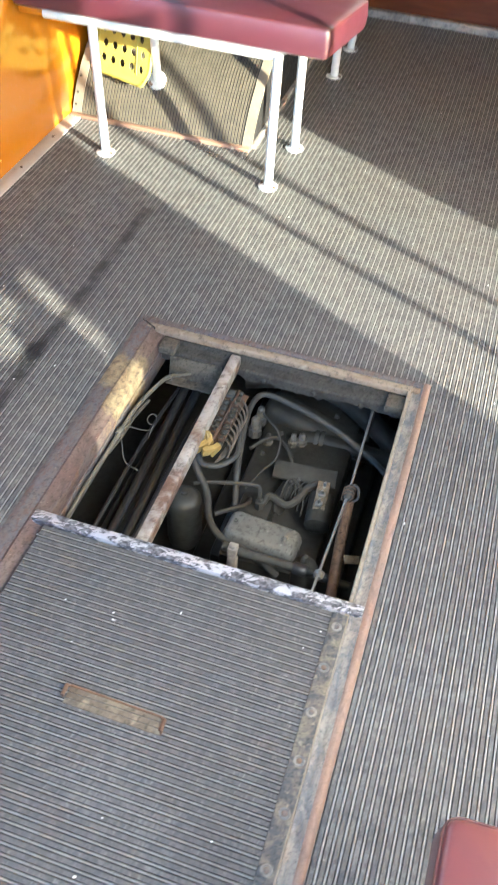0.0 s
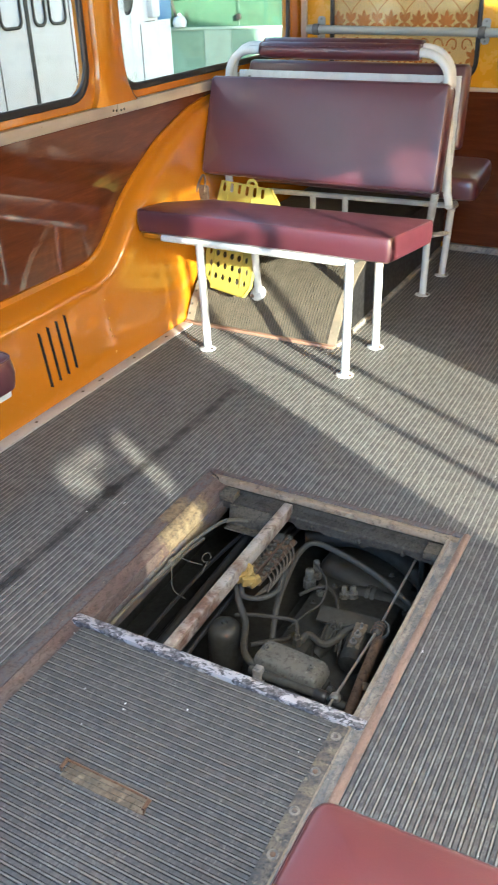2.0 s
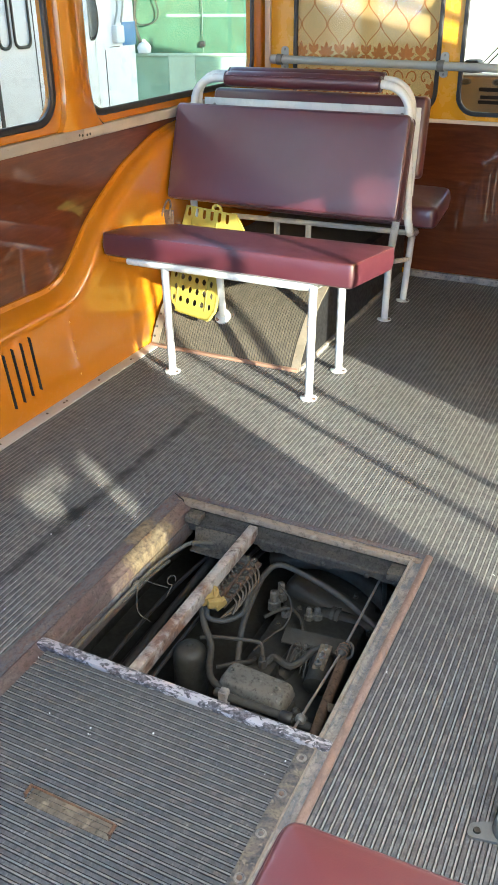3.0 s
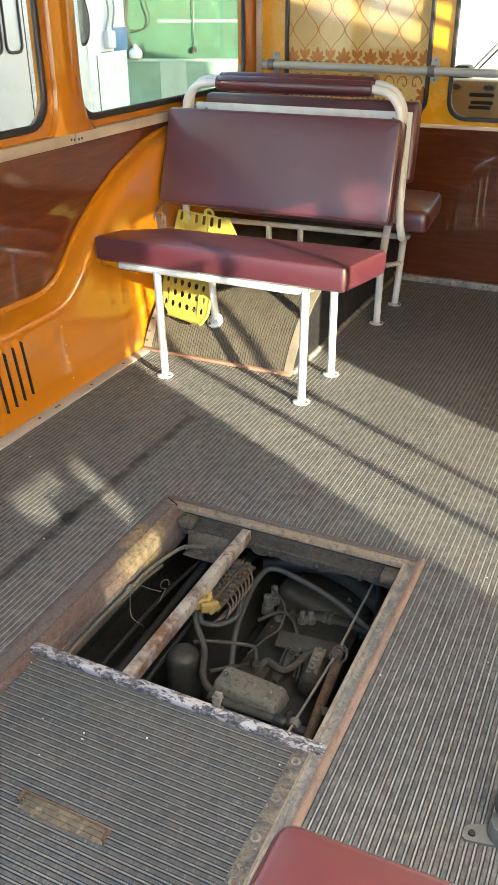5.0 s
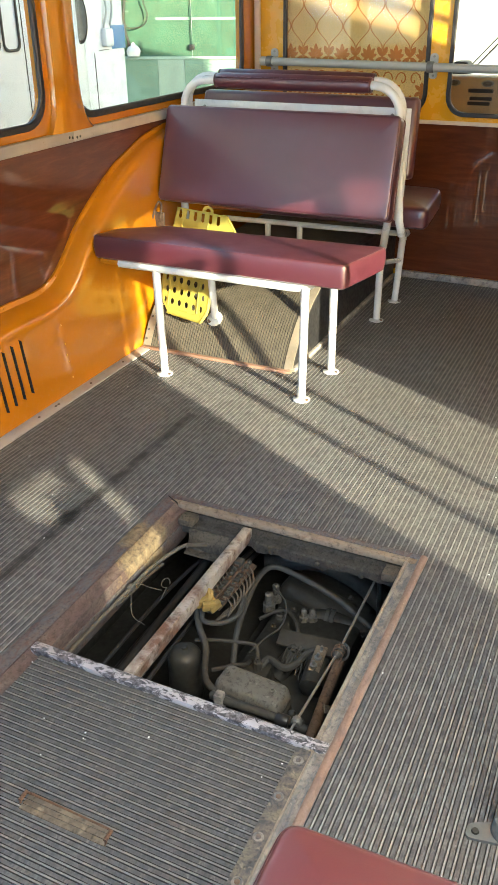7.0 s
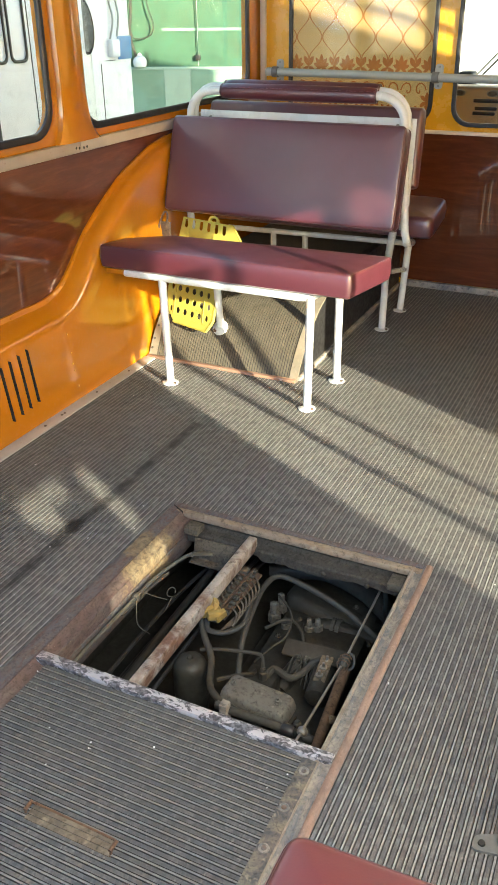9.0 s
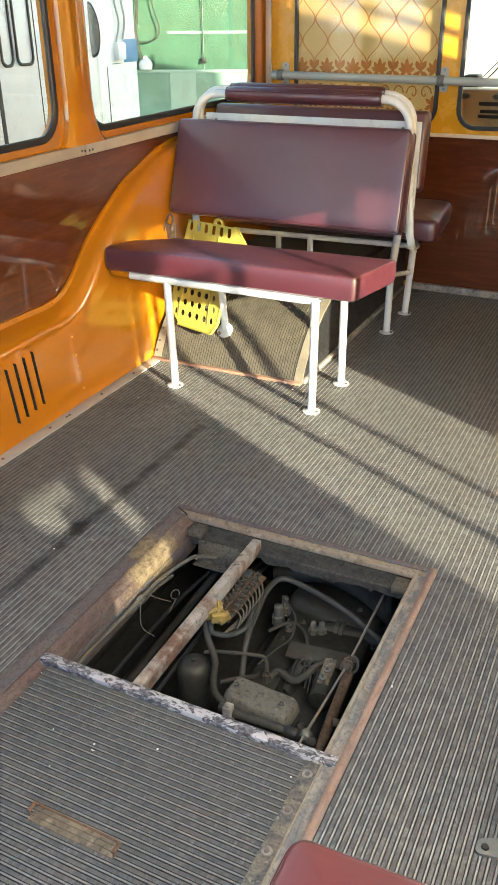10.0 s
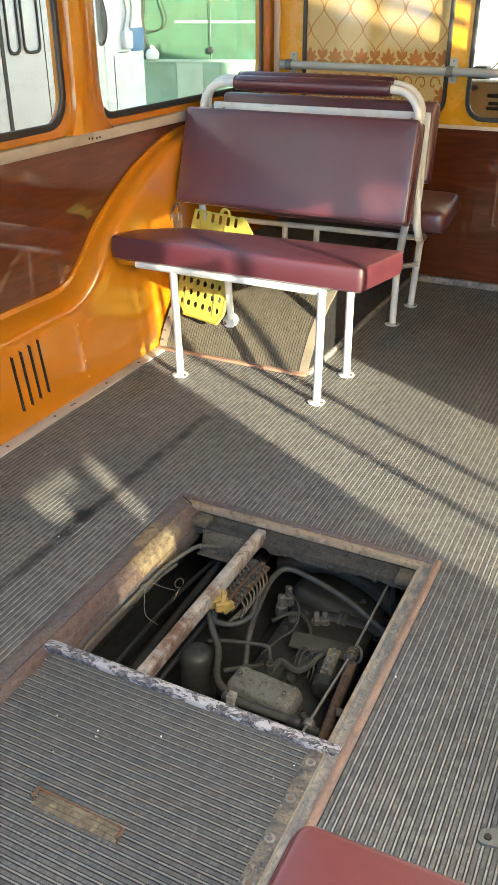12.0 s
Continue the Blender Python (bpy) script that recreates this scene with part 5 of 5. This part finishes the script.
for x in (-0.54, 0.14):
    part("plate_screw", disc((x, 1.270, 0.745), (0, -1, 0), ((0, 0.006), (0.003, 0.005)), 8), M_ROD, pair)
# hoops with padded top rolls
for y, dz in ((1.212, 0.0), (1.243, 0.010)):
    pts = [(-0.592, y + 0.02, 0.42), (-0.590, y + 0.01, 0.60), (-0.588, y, 0.752 + dz)]
    pts += [(-0.588 + 0.085 * (1 - math.cos(a)), y, 0.752 + dz + 0.085 * math.sin(a)) for a in (radians(15 * k) for k in range(1, 7))]
    pts += [(0.094 + 0.086 * math.sin(a), y, 0.752 + dz + 0.085 * math.cos(a)) for a in (radians(15 * k) for k in range(0, 7))]
    pts += [(0.186 - dz, y + 0.004, 0.66), (0.196 - dz, y + 0.008, 0.50), (0.202 - 1.6 * dz, y + 0.010, 0.42)]
    if dz == 0:
        pts += [(0.206, 1.232, 0.395), (0.200, 1.262, 0.372), (0.17, 1.45, 0.328), (0.115, 1.625, 0.290)]
    part("hoop", tube(pts, 0.0135, 12), M_WHITE, pair, "white enamelled tube hoop")
    roll = disc((-0.462, y, 0.837 + dz), (1, 0, 0), ((0, 0.017), (0.006, 0.0225), (0.03, 0.0245), (0.27, 0.0255), (0.515, 0.0245), (0.54, 0.0225), (0.546, 0.017)), 18)
    part("head_roll", roll, M_MAROON, pair, "maroon vinyl roll")
    for x in (-0.4605, 0.0825):
        part("end_stitch", tube([(x, y + 0.0215 * math.cos(a), 0.837 + dz + 0.0215 * math.sin(a)) for a in (radians(30 * k) for k in range(13))], 0.0022, 6), M_PIPING, pair)
    part("roll_seam", tube(((-0.455, y - 0.0225, 0.849 + dz), (-0.17, y - 0.0235, 0.850 + dz), (0.080, y - 0.0225, 0.849 + dz)), 0.002, 6), M_PIPING, pair)
# second cushion, rails and legs
bm, loop = pad(((-0.60, 1.36), (0.262, 1.36), (0.225, 1.72), (-0.60, 1.72)), 0.075, 0.02, 0.035, 0.010)
part("cushion", turn(bm, pose(0, 0, 0.440)), M_MAROON, pair, "maroon vinyl cushion")
part("seat_rail", tube(((-0.58, 1.47, 0.309), (0.155, 1.47, 0.318)), 0.0105, 8), M_WHITE, pair)
part("seat_rail", tube(((-0.58, 1.66, 0.345), (0.10, 1.66, 0.345)), 0.0105, 8), M_WHITE, pair)
for x in (-0.385, -0.252):
    part("strut", tube(((x, 1.47, 0.252), (x, 1.47, 0.312)), 0.012, 8), M_WHITE, pair)
part("seat_bearer", block((-0.55, 1.42, 0.352), (0.16, 1.68, 0.366), 0.003), M_WHITE, pair)
for x in (0.11,):
    part("bearer_leg", tube(((x, 1.643, 0.25), (x, 1.643, 0.36)), 0.012, 8), M_WHITE, pair)
a1 = part("front_leg", tube(((0.093, 1.404, 0), (0.096, 1.40, 0.235), (0.103, 1.385, 0.262), (0.192, 1.135, 0.487)), 0.0135, 12), M_WHITE, pair)
leg_foot(a1, 0.093, 1.404)
a2 = part("rear_leg", tube(((0.093, 1.643, 0), (0.113, 1.63, 0.30)), 0.0135, 12), M_WHITE, pair)
leg_foot(a2, 0.093, 1.643)
part("rung", tube(((0.096, 1.40, 0.222), (0.106, 1.635, 0.172)), 0.0095, 8), M_WHITE, pair)
part("box_leg", tube(((-0.588, 1.20, 0.24), (-0.590, 1.18, 0.47)), 0.0135, 10), M_WHITE, pair)

# bench on the left and the near seat
side = thing("bus_bench", "maroon vinyl bench on a white tube leg by the side wall", "bench", (-0.38, -0.6, 0))
bm, loop = pad(((-0.605, -0.80), (-0.190, -0.80), (-0.180, -0.395), (-0.605, -0.375)), 0.075, 0.02, 0.04, 0.008)
c = part("cushion", turn(bm, pose(0, 0, 0.445)), M_MAROON, side, "maroon vinyl cushion")
part("piping", turn(seam_line(loop, -0.006), pose(0, 0, 0.445)), M_PIPING, c)
part("seat_board", block((-0.59, -0.78, 0.352), (-0.20, -0.41, 0.371), 0.003), M_WHITE, side)
for x, y in ((-0.31, -0.478), (-0.31, -0.72)):
    lg = part("leg", tube(((x, y, 0), (x + 0.028, y - 0.004, 0.355)), 0.0135, 12), M_WHITE, side)
    leg_foot(lg, x, y)
part("wall_rail", tube(((-0.57, -0.79, 0.34), (-0.57, -0.40, 0.34)), 0.0125, 8), M_WHITE, side)

near = thing("passenger_seat", "dusty maroon vinyl passenger seat with piped edge", "seat", (1.0, -1.25, 0))
bm, loop = pad(((0.742, -1.47), (1.28, -1.47), (1.28, -1.020), (0.748, -1.038)), 0.075, 0.011, 0.020, 0.010)
c = part("cushion", turn(bm, pose(0, 0, 0.440)), M_LITMAROON, near, "dusty maroon vinyl cushion with window light in its colour")
part("piping", turn(seam_line(loop, -0.010, 0.0024, 0.001), pose(0, 0, 0.440)), M_PIPING, c)
part("seat_board", block((0.76, -1.45, 0.348), (1.265, -1.06, 0.366), 0.003), M_WHITE, near)
for x, y in ((0.82, -1.10), (1.22, -1.10), (0.82, -1.42), (1.22, -1.42)):
    lg = part("leg", tube(((x, y, 0), (x, y, 0.35)), 0.0135, 10), M_WHITE, near)
    leg_foot(lg, x, y)

# ---- small things ----
# yellow wheel chock standing on the wheel box
chock = thing("wheel_chock", "yellow perforated plastic wheel chock leaning behind the bench", "wheel chock", (-0.41, 0.9, 0.1))
CU = Vector((0.955, -0.296, 0)).normalized()
C0 = Vector((-0.418, 0.848, 0.116))
CV = (Vector((-0.476, 1.070, 0.445)) - C0).normalized()
CN = CU.cross(CV).normalized()
cplace = lambda u, v, w: C0 + CU * u + CV * v - CN * w
# the top edge is cut into open notches, with a humped rope eye beside them
top = []
for k in range(5, -1, -1):
    cx = -0.078 + 0.037 * k
    top += [(cx + 0.0075, 0.385), (cx + 0.0085, 0.354), (cx + 0.004, 0.348), (cx - 0.004, 0.348), (cx - 0.0085, 0.354), (cx - 0.0075, 0.385)]
outline = corners(((-0.100, 0.0), (0.066, 0.0), (0.096, 0.045), (0.104, 0.20)), 0.012, 3) + [(0.222, 0.300), (0.140, 0.392), (0.125, 0.388)] + top + [(-0.096, 0.385)] + corners(((-0.126, 0.21), (-0.136, 0.10), (-0.122, 0.035)), 0.010, 3)[1:-1]
holes = []
for r in range(4):
    for k in range(6):
        cx, cy = -0.108 + 0.0350 * k + 0.006 * (r % 2), 0.048 + 0.040 * r
        wide = 0.0072 if k in (0, 5) else 0.0096
        holes.append([(cx + wide * math.cos(t), cy + 0.0112 * math.sin(t)) for t in (2 * math.pi * q / 12 for q in range(12))])
part("tread_plate", sheet(outline, holes, 0.003, cplace), M_YELLOW, chock, smooth=False)
rim = [p for p in outline if not (p[1] > 0.341 and -0.09 < p[0] < 0.119 and p[1] < 0.386)]
part("skirt", ring(rim, offset(rim, 0.005), 0.014, cplace), M_YELLOW, chock, smooth=False)
front = lambda a, b, w: cplace(a, b, -w)
for y in (0.026, 0.068, 0.108, 0.148, 0.188):
    part("tread_line", sheet([(-0.120, y - 0.0012), (0.086, y - 0.0012), (0.086, y + 0.0012), (-0.120, y + 0.0012)], [], 0.0025, front), M_YELLOW, chock, smooth=False)
for u in (-0.0905, 0.0515):
    part("tread_line", sheet([(u - 0.0012, 0.03), (u + 0.0012, 0.03), (u + 0.0012, 0.185), (u - 0.0012, 0.185)], [], 0.0025, front), M_YELLOW, chock, smooth=False)
eye = [(0.052 + 0.024 * math.cos(t), 0.392 + 0.018 * math.sin(t)) for t in (math.pi * k / 10 for k in range(11))]
part("rope_eye", ring(eye + [(0.028, 0.386), (0.076, 0.386)], [(0.052 + (u - 0.052) * 0.62, 0.392 + (v - 0.392) * 0.55) for u, v in eye] + [(0.038, 0.389), (0.066, 0.389)], 0.010, cplace), M_YELLOW, chock, "rope eye")
for u in (-0.062, 0.062):
    part("rib", sheet([(u - 0.002, 0.19), (u + 0.002, 0.19), (u + 0.002, 0.345), (u - 0.002, 0.345)], [], 0.003, lambda a, b, w: cplace(a, b, -w)), M_YELLOW, chock, smooth=False)

# hand rail on the partition
bar = thing("hand_rail", "grey painted hand rail across the partition", "hand rail", (0.0, BY - 0.05, 0.84))
part("pipe", tube(((-0.605, BY - 0.055, 0.845), (0.085, BY - 0.055, 0.838), (1.10, BY - 0.055, 0.828)), 0.0155, 14), M_GREYPIPE, bar)
part("end_cap", disc((-0.628, BY - 0.055, 0.845), (1, 0, 0), ((0, 0.012), (0.006, 0.0175), (0.045, 0.018)), 14), M_GREYPIPE, bar)
for x, z in ((-0.585, 0.845), (0.085, 0.838)):
    br = part("bracket", sheet(corners(((x - 0.016, z - 0.045), (x + 0.016, z - 0.045), (x + 0.016, z + 0.045), (x - 0.016, z + 0.045)), 0.014, 4), [], 0.004, lambda u, v, w: (u, BY - 0.006 + w, v)), M_GREYPIPE, bar)
    part("clip", disc((x - 0.013, BY - 0.055, z), (1, 0, 0), ((0, 0.018), (0.002, 0.0205), (0.024, 0.0205), (0.026, 0.018)), 16), M_SOCKET, bar)
    part("stalk", tube(((x, BY - 0.05, z), (x, BY - 0.003, z)), 0.010, 8), M_GREYPIPE, bar)
    for s in (-1, 1):
        part("screw", disc((x, BY - 0.006, z + 0.034 * s), (0, -1, 0), ((0, 0.005), (0.003, 0.004)), 8), M_ROD, br)

# curtain behind the partition's window
cur = thing("curtain", "cream curtain with rust-orange ogee print and flower border", "curtain", (-0.25, BY + 0.05, 0.65))
fold = lambda x: BY + 0.010 + 0.0022 * math.sin(x * 21) + 0.0012 * math.sin(x * 47 + 1)
rows = [[(-0.62 + 0.0125 * k, fold(-0.62 + 0.0125 * k), z) for k in range(60)] for z in (0.60, 0.9, 1.2, 1.56)]
bm = loft(rows)
bmesh.ops.solidify(bm, geom=bm.faces[:], thickness=0.0012)
cloth = part("cloth", bm, M_CURTAIN, cur)


def petal(bm, cx, cz, ang, length, wide):
    """A pointed leaf of the printed border."""
    ca, sa = math.cos(ang), math.sin(ang)
    vs = []
    for t, w in ((0, 0.15), (0.3, 0.8), (0.6, 1.0), (0.85, 0.55), (1, 0.02), (0.85, -0.55), (0.6, -1.0), (0.3, -0.8), (0, -0.15)):
        u, v = t * length, w * wide
        x, z = cx + u * sa + v * ca, cz + u * ca - v * sa
        vs.append(bm.verts.new((x, fold(x) - 0.0022, z)))
    bm.faces.new(vs)


bm = bmesh.new()
for k in range(7):
    cx = -0.631 + 0.112 * k
    for ang, ln, wd_ in ((0, 0.050, 0.009), (0.62, 0.042, 0.008), (-0.62, 0.042, 0.008), (1.2, 0.036, 0.008), (-1.2, 0.036, 0.008), (2.0, 0.026, 0.006), (-2.0, 0.026, 0.006)):
        petal(bm, cx, 0.862, ang, ln, wd_)
    for ang in (0.5, -0.5, 2.3, -2.3):
        petal(bm, cx + 0.056, 0.866, ang, 0.042, 0.010)
    for ang in (0.0, 0.9, -0.9, 2.2, -2.2, math.pi):
        petal(bm, cx, 0.745, ang, 0.034, 0.008)
    for ang in (0.5, -0.5, 1.3, -1.3):
        petal(bm, cx + 0.056, 0.700, ang, 0.034, 0.008)
part("printed_border", bm, M_PRINT, cur, "rust-orange printed flowers", False)
bm = bmesh.new()
for k in range(6):
    cx = -0.631 + 0.112 * k
    for sign in (1, -1):
        pts = [(cx + 0.056 + sign * (0.024 + (0.026 - 0.0026 * q) * math.cos(q * 0.62)), 0.785 + (0.034 - 0.0032 * q) * math.sin(q * 0.62)) for q in range(11)]
        tube([(x, fold(x) - 0.0012, z) for x, z in pts], 0.0026, 5, 0, bm)
part("printed_scroll", bm, M_PRINT, cur, "rust-orange printed scrolls", False)

# foot of a grab pole
pole = thing("grab_pole", "cream grab pole in a dark grey bolted floor socket", "grab pole", (0.918, -0.616, 0))
part("pole", tube(((0.934, -0.618, 0.004), (0.934, -0.618, TOP)), 0.0150, 14), M_CREAM, pole)
sock = part("socket", disc((0.934, -0.618, 0), (0, 0, 1), ((0, 0.025), (0.004, 0.027), (0.020, 0.0255), (0.032, 0.024), (0.034, 0.020)), 18), M_SOCKET, pole, "dark grey floor socket")
part("lug", sheet(corners(((0.875, -0.652), (0.930, -0.642), (0.930, -0.600), (0.875, -0.626)), 0.011, 4), [], 0.005, lambda u, v, w: (u, v, w)), M_SOCKET, sock)
part("screw", disc((0.888, -0.637, 0.005), (0, 0, 1), ((0, 0.006), (0.003, 0.005)), 10), M_ENGINE, sock)
part("collar", disc((0.934, -0.618, 0.060), (0, 0, 1), ((0, 0.021), (0.002, 0.0235), (0.05, 0.0235), (0.052, 0.020)), 18), M_ENGINEGREY, pole, "dark metal collar")

# litter on the floor
random.seed(4)
bm = bmesh.new()
for _ in range(150):
    x, y = random.uniform(-0.5, 1.2), random.uniform(-1.1, 1.6)
    if HX0 - 0.01 < x < HX1 + 0.01 and LIDY - 0.01 < y < 0.02:
        continue
    if x < 0.02 and y > 0.78:
        continue
    s = random.uniform(0.0006, 0.0015)
    own = block((-s, -s * random.uniform(0.6, 2.6), 0), (s, s, s * 0.6))
    merge(bm, turn(own, pose(x, y, 0.0018, 0, 0, random.uniform(0, 180))))
tagged(obj("crumbs", bm, M_BUSWHITE), "white crumbs and grit scattered on the rubber floor", "litter", kind="stuff")

# ---- dashboard seen through the partition ----
dash = thing("dashboard", "beige dashboard with dark vents below the windscreen", "dashboard", (0.3, 3.2, -0.01))
part("body", block((-0.55, 3.05, -0.01), (1.28, 3.40, 0.69), 0.05, 3), M_DASH, dash)
part("binnacle", block((-0.12, 2.955, 0.45), (0.42, 3.10, 0.722), 0.02, 3), M_DASH, dash)
part("vent", block((0.031, 2.946, 0.650), (0.152, 2.966, 0.668), 0.004), M_GASKET, dash)
for z, x0 in ((0.616, 0.041), (0.593, 0.033)):
    part("vent", block((x0, 2.946, z), (x0 + 0.108, 2.966, z + 0.016), 0.004), M_GASKET, dash)
for x in (-0.040, 0.122, 0.30):
    rim = part("dial", turn(disc((0, 0, 0), (0, -1, 0), ((0, 0.030), (0.010, 0.030), (0.013, 0.025)), 20), Matrix.Translation((x, 2.955, 0.693)) @ Matrix.Diagonal((1, 1, 0.5, 1))), M_ROD, dash, "chrome-rimmed dial")
    part("dial_face", turn(disc((0, 0, 0), (0, -1, 0), ((0, 0.022), (0.003, 0.022)), 18), Matrix.Translation((x, 2.942, 0.693)) @ Matrix.Diagonal((1, 1, 0.5, 1))), M_DUSTBOX, rim)
part("cowl", block((-0.114, 3.20, 0.700), (-0.035, 3.32, 0.770), 0.015, 3), M_GASKET, dash)
wiper = thing("windscreen_wiper", "black windscreen wiper arm", "wiper", (-0.06, 3.43, 0.7))
part("arm", tube(((-0.075, 3.44, 0.60), (-0.061, 3.44, 0.743), (0.048, 3.44, 0.861), (0.20, 3.44, 1.02)), 0.0035, 8), M_GASKET, wiper)
part("blade", tube(((-0.045, 3.445, 0.728), (0.052, 3.445, 0.832), (0.22, 3.445, 1.01)), 0.0045, 8), M_GASKET, wiper)

# ---- outside ----
tagged(obj("ground", block((-60, -60, -1.0), (60, 60, -0.95)), M_GROUND), "grey asphalt yard", "ground", kind="structure")
coach = thing("parked_bus", "white parked bus with red squares and folding doors", "bus", (-2.5, 0.5, -0.95))
part("body", block((-4.6, -6.0, -0.6), (-2.2, 2.98, 1.95), 0.06, 3), M_BUSWHITE, coach, "white coachwork")
for z0, z1 in ((0.66, 0.82), (0.49, 0.638)):
    part("red_square", block((-2.204, 0.9, z0), (-2.196, 1.69, z1), 0.002), M_RED, coach)
part("side_lamp", disc((-2.2, 1.555, 0.478), (1, 0, 0), ((0, 0.03), (0.015, 0.028), (0.02, 0.02)), 16), M_RED, coach)
for y in (1.82, 2.39):
    part("door_seam", block((-2.203, y - 0.004, -0.5), (-2.199, y + 0.004, 1.7)), M_ENGINEGREY, coach, smooth=False)
for y, w in ((2.06, 0.014), (2.49, 0.035)):
    part("door_gap", block((-2.204, y - w, -0.5), (-2.197, y + w, 1.7), 0.001), M_GASKET, coach, smooth=False)
for a, b in ((1.70, 1.79), (1.86, 2.02), (2.10, 2.20), (2.22, 2.36)):
    p = lambda u, v, w: (-2.198 + w, u, v)
    part("door_window", ring(rounded(a, 0.83, b, 1.5, 0.04), rounded(a + 0.015, 0.845, b - 0.015, 1.485, 0.03), 0.006, p), M_GASKET, coach)
part("side_window", block((-2.203, -0.6, 0.90), (-2.197, 1.60, 1.6), 0.002), M_GASKET, coach)
cabin = thing("truck", "white lorry cab with an oval mirror", "lorry", (-3, 3.6, -0.95))
part("cab", block((-4.6, 3.3, -0.6), (-2.6, 4.0, 2.0), 0.04, 3), M_BUSWHITE, cabin)
MIR = pose(-2.2, 2.89, 0.985, 4, 0, -42)
mir = part("mirror", turn(disc((0, 0, 0), (1, 0, 0), ((-0.03, 0.02), (-0.012, 0.050), (0.0, 0.055), (0.006, 0.052)), 20), MIR @ Matrix.Diagonal((1, 1.0, 2.7, 1))), M_GASKET, cabin, "oval wing mirror in a black rim")
part("mirror_glass", turn(disc((0.004, 0, 0), (1, 0, 0), ((0, 0.047), (0.004, 0.047)), 20), MIR @ Matrix.Diagonal((1, 1.0, 2.75, 1))), M_MIRROR, mir, "mirror glass with its grey reflection put into the colour", False)
part("mirror_arm", tube(((-2.22, 2.91, 1.08), (-2.4, 3.2, 1.12), (-2.65, 3.4, 1.12)), 0.008, 8), M_GASKET, cabin)
part("door_line", block((-2.603, 3.60, -0.3), (-2.598, 3.608, 0.74)), M_GASKET, cabin, smooth=False)
part("blue_panel", block((-2.604, 3.815, 0.755), (-2.596, 3.985, 0.90), 0.002), M_BLUE, cabin, "faded blue panel")
part("grey_box", block((-2.62, 3.700, 0.775), (-2.56, 3.795, 0.885), 0.012), M_BUSWHITE, cabin, "pale grey box")
part("hinge_line", block((-2.603, 3.66, 0.752), (-2.598, 3.78, 0.757)), M_GASKET, cabin, smooth=False)
for y0, y1, z0 in ((3.80, 3.83, 0.90), (3.72, 3.76, 0.885)):
    part("cab_cable", tube(((-2.59, y0, z0), (-2.585, y1, z0 + 0.12), (-2.59, y0 + 0.01, z0 + 0.26), (-2.59, y1, z0 + 0.5)), 0.007, 6, 4), M_GREYPIPE, cabin)
fence = thing("net_fence", "green netted fence with a pale sheet below", "fence", (-3.6, 5.75, -0.95))
FENCE = pose(-3.62, 5.744, 0, 0, 0, 18.8)
lay = lambda lo, hi, bevel=0.0: turn(block(lo, hi, bevel), FENCE)
for s0, s1 in ((-3.0, -0.52), (-0.515, 0.523), (0.531, 1.30), (1.305, 2.4)):
    part("net", lay((s0, 0.0, 0.560), (s1, 0.03, 3.2)), M_NET, fence, "green shade net", False)
for s0, s1, out in ((-3.0, 0.205, 0.0), (0.208, 0.455, 0.006), (0.458, 0.62, 0.0), (0.622, 2.4, 0.004)):
    part("sheet", lay((s0, -0.03 - out, -0.95), (s1, 0.02, 0.562)), M_PALESHEET if out == 0.006 else M_PALEGREEN, fence, "pale green sheet", False)
part("top_line", lay((0.20, -0.006, 0.868), (2.4, -0.001, 0.892)), M_PALEGREEN, fence, smooth=False)
part("sheet_hem", lay((-3.0, -0.045, 0.545), (2.4, -0.02, 0.572), 0.008), M_PALESHEET, fence)
part("cord", tube([FENCE @ Vector(p) for p in ((0.527, -0.02, 3.2), (0.522, -0.02, 1.2), (0.530, -0.02, 0.65))], 0.004, 6), M_DARKNET, fence)
part("cord_weight", lay((0.505, -0.04, 0.625), (0.555, -0.01, 0.672), 0.006), M_GASKET, fence)
part("dark_patch", lay((0.030, -0.005, 0.600), (0.065, -0.001, 0.70)), M_DARKNET, fence, smooth=False)
for k in range(4):
    part("post", turn(tube(((-1.1 + 1.1 * k, 0.06, -0.95), (-1.1 + 1.1 * k, 0.06, 3.2)), 0.02, 8), FENCE), M_NET, fence)
cable = thing("hanging_cable", "loop of black cable hanging on the fence", "cable", (-3.5, 5.7, 0.6))
part("loop", tube([FENCE @ Vector(p) for p in ((0.045, -0.05, 1.45), (0.085, -0.05, 1.10), (0.135, -0.05, 0.93), (0.115, -0.05, 0.85), (0.055, -0.05, 0.815), (-0.05, -0.05, 0.81), (-0.08, -0.05, 0.88))], 0.006, 6, 5), M_BLACKHOSE, cable)
for a, b, r in ((-0.085, -0.06, 0.014), (-0.12, -0.10, 0.008)):
    part("lead", tube([FENCE @ Vector(p) for p in ((a, -0.06, 1.6), (b, -0.06, 1.1), (a, -0.06, 0.85), (b + 0.02, -0.06, 0.66))], r, 6, 4), M_BLACKHOSE, cable)
bundle = thing("cloth_bundle", "white bundle of cloth tucked by the fence", "bundle", (-3.65, 5.70, 0.55))
lump = cushion(-0.070, 0.050, -0.10, 0.0, 0.572, 0.665, 0.03, 0.035, 0.045)
part("cloth", turn(lump, FENCE), M_BUSWHITE, bundle)

hall = thing("hall", "long white panelled building across the yard", "building", (1, 9, -0.95))
part("wall", block((-5.0, 9.0, -0.95), (9.0, 9.4, 5.0), 0.02), M_BUSWHITE, hall)
for k in range(14):
    part("panel_joint", block((-4.5 + k, 8.996, -0.9), (-4.49 + k, 9.002, 4.9)), M_ENGINEGREY, hall, smooth=False)
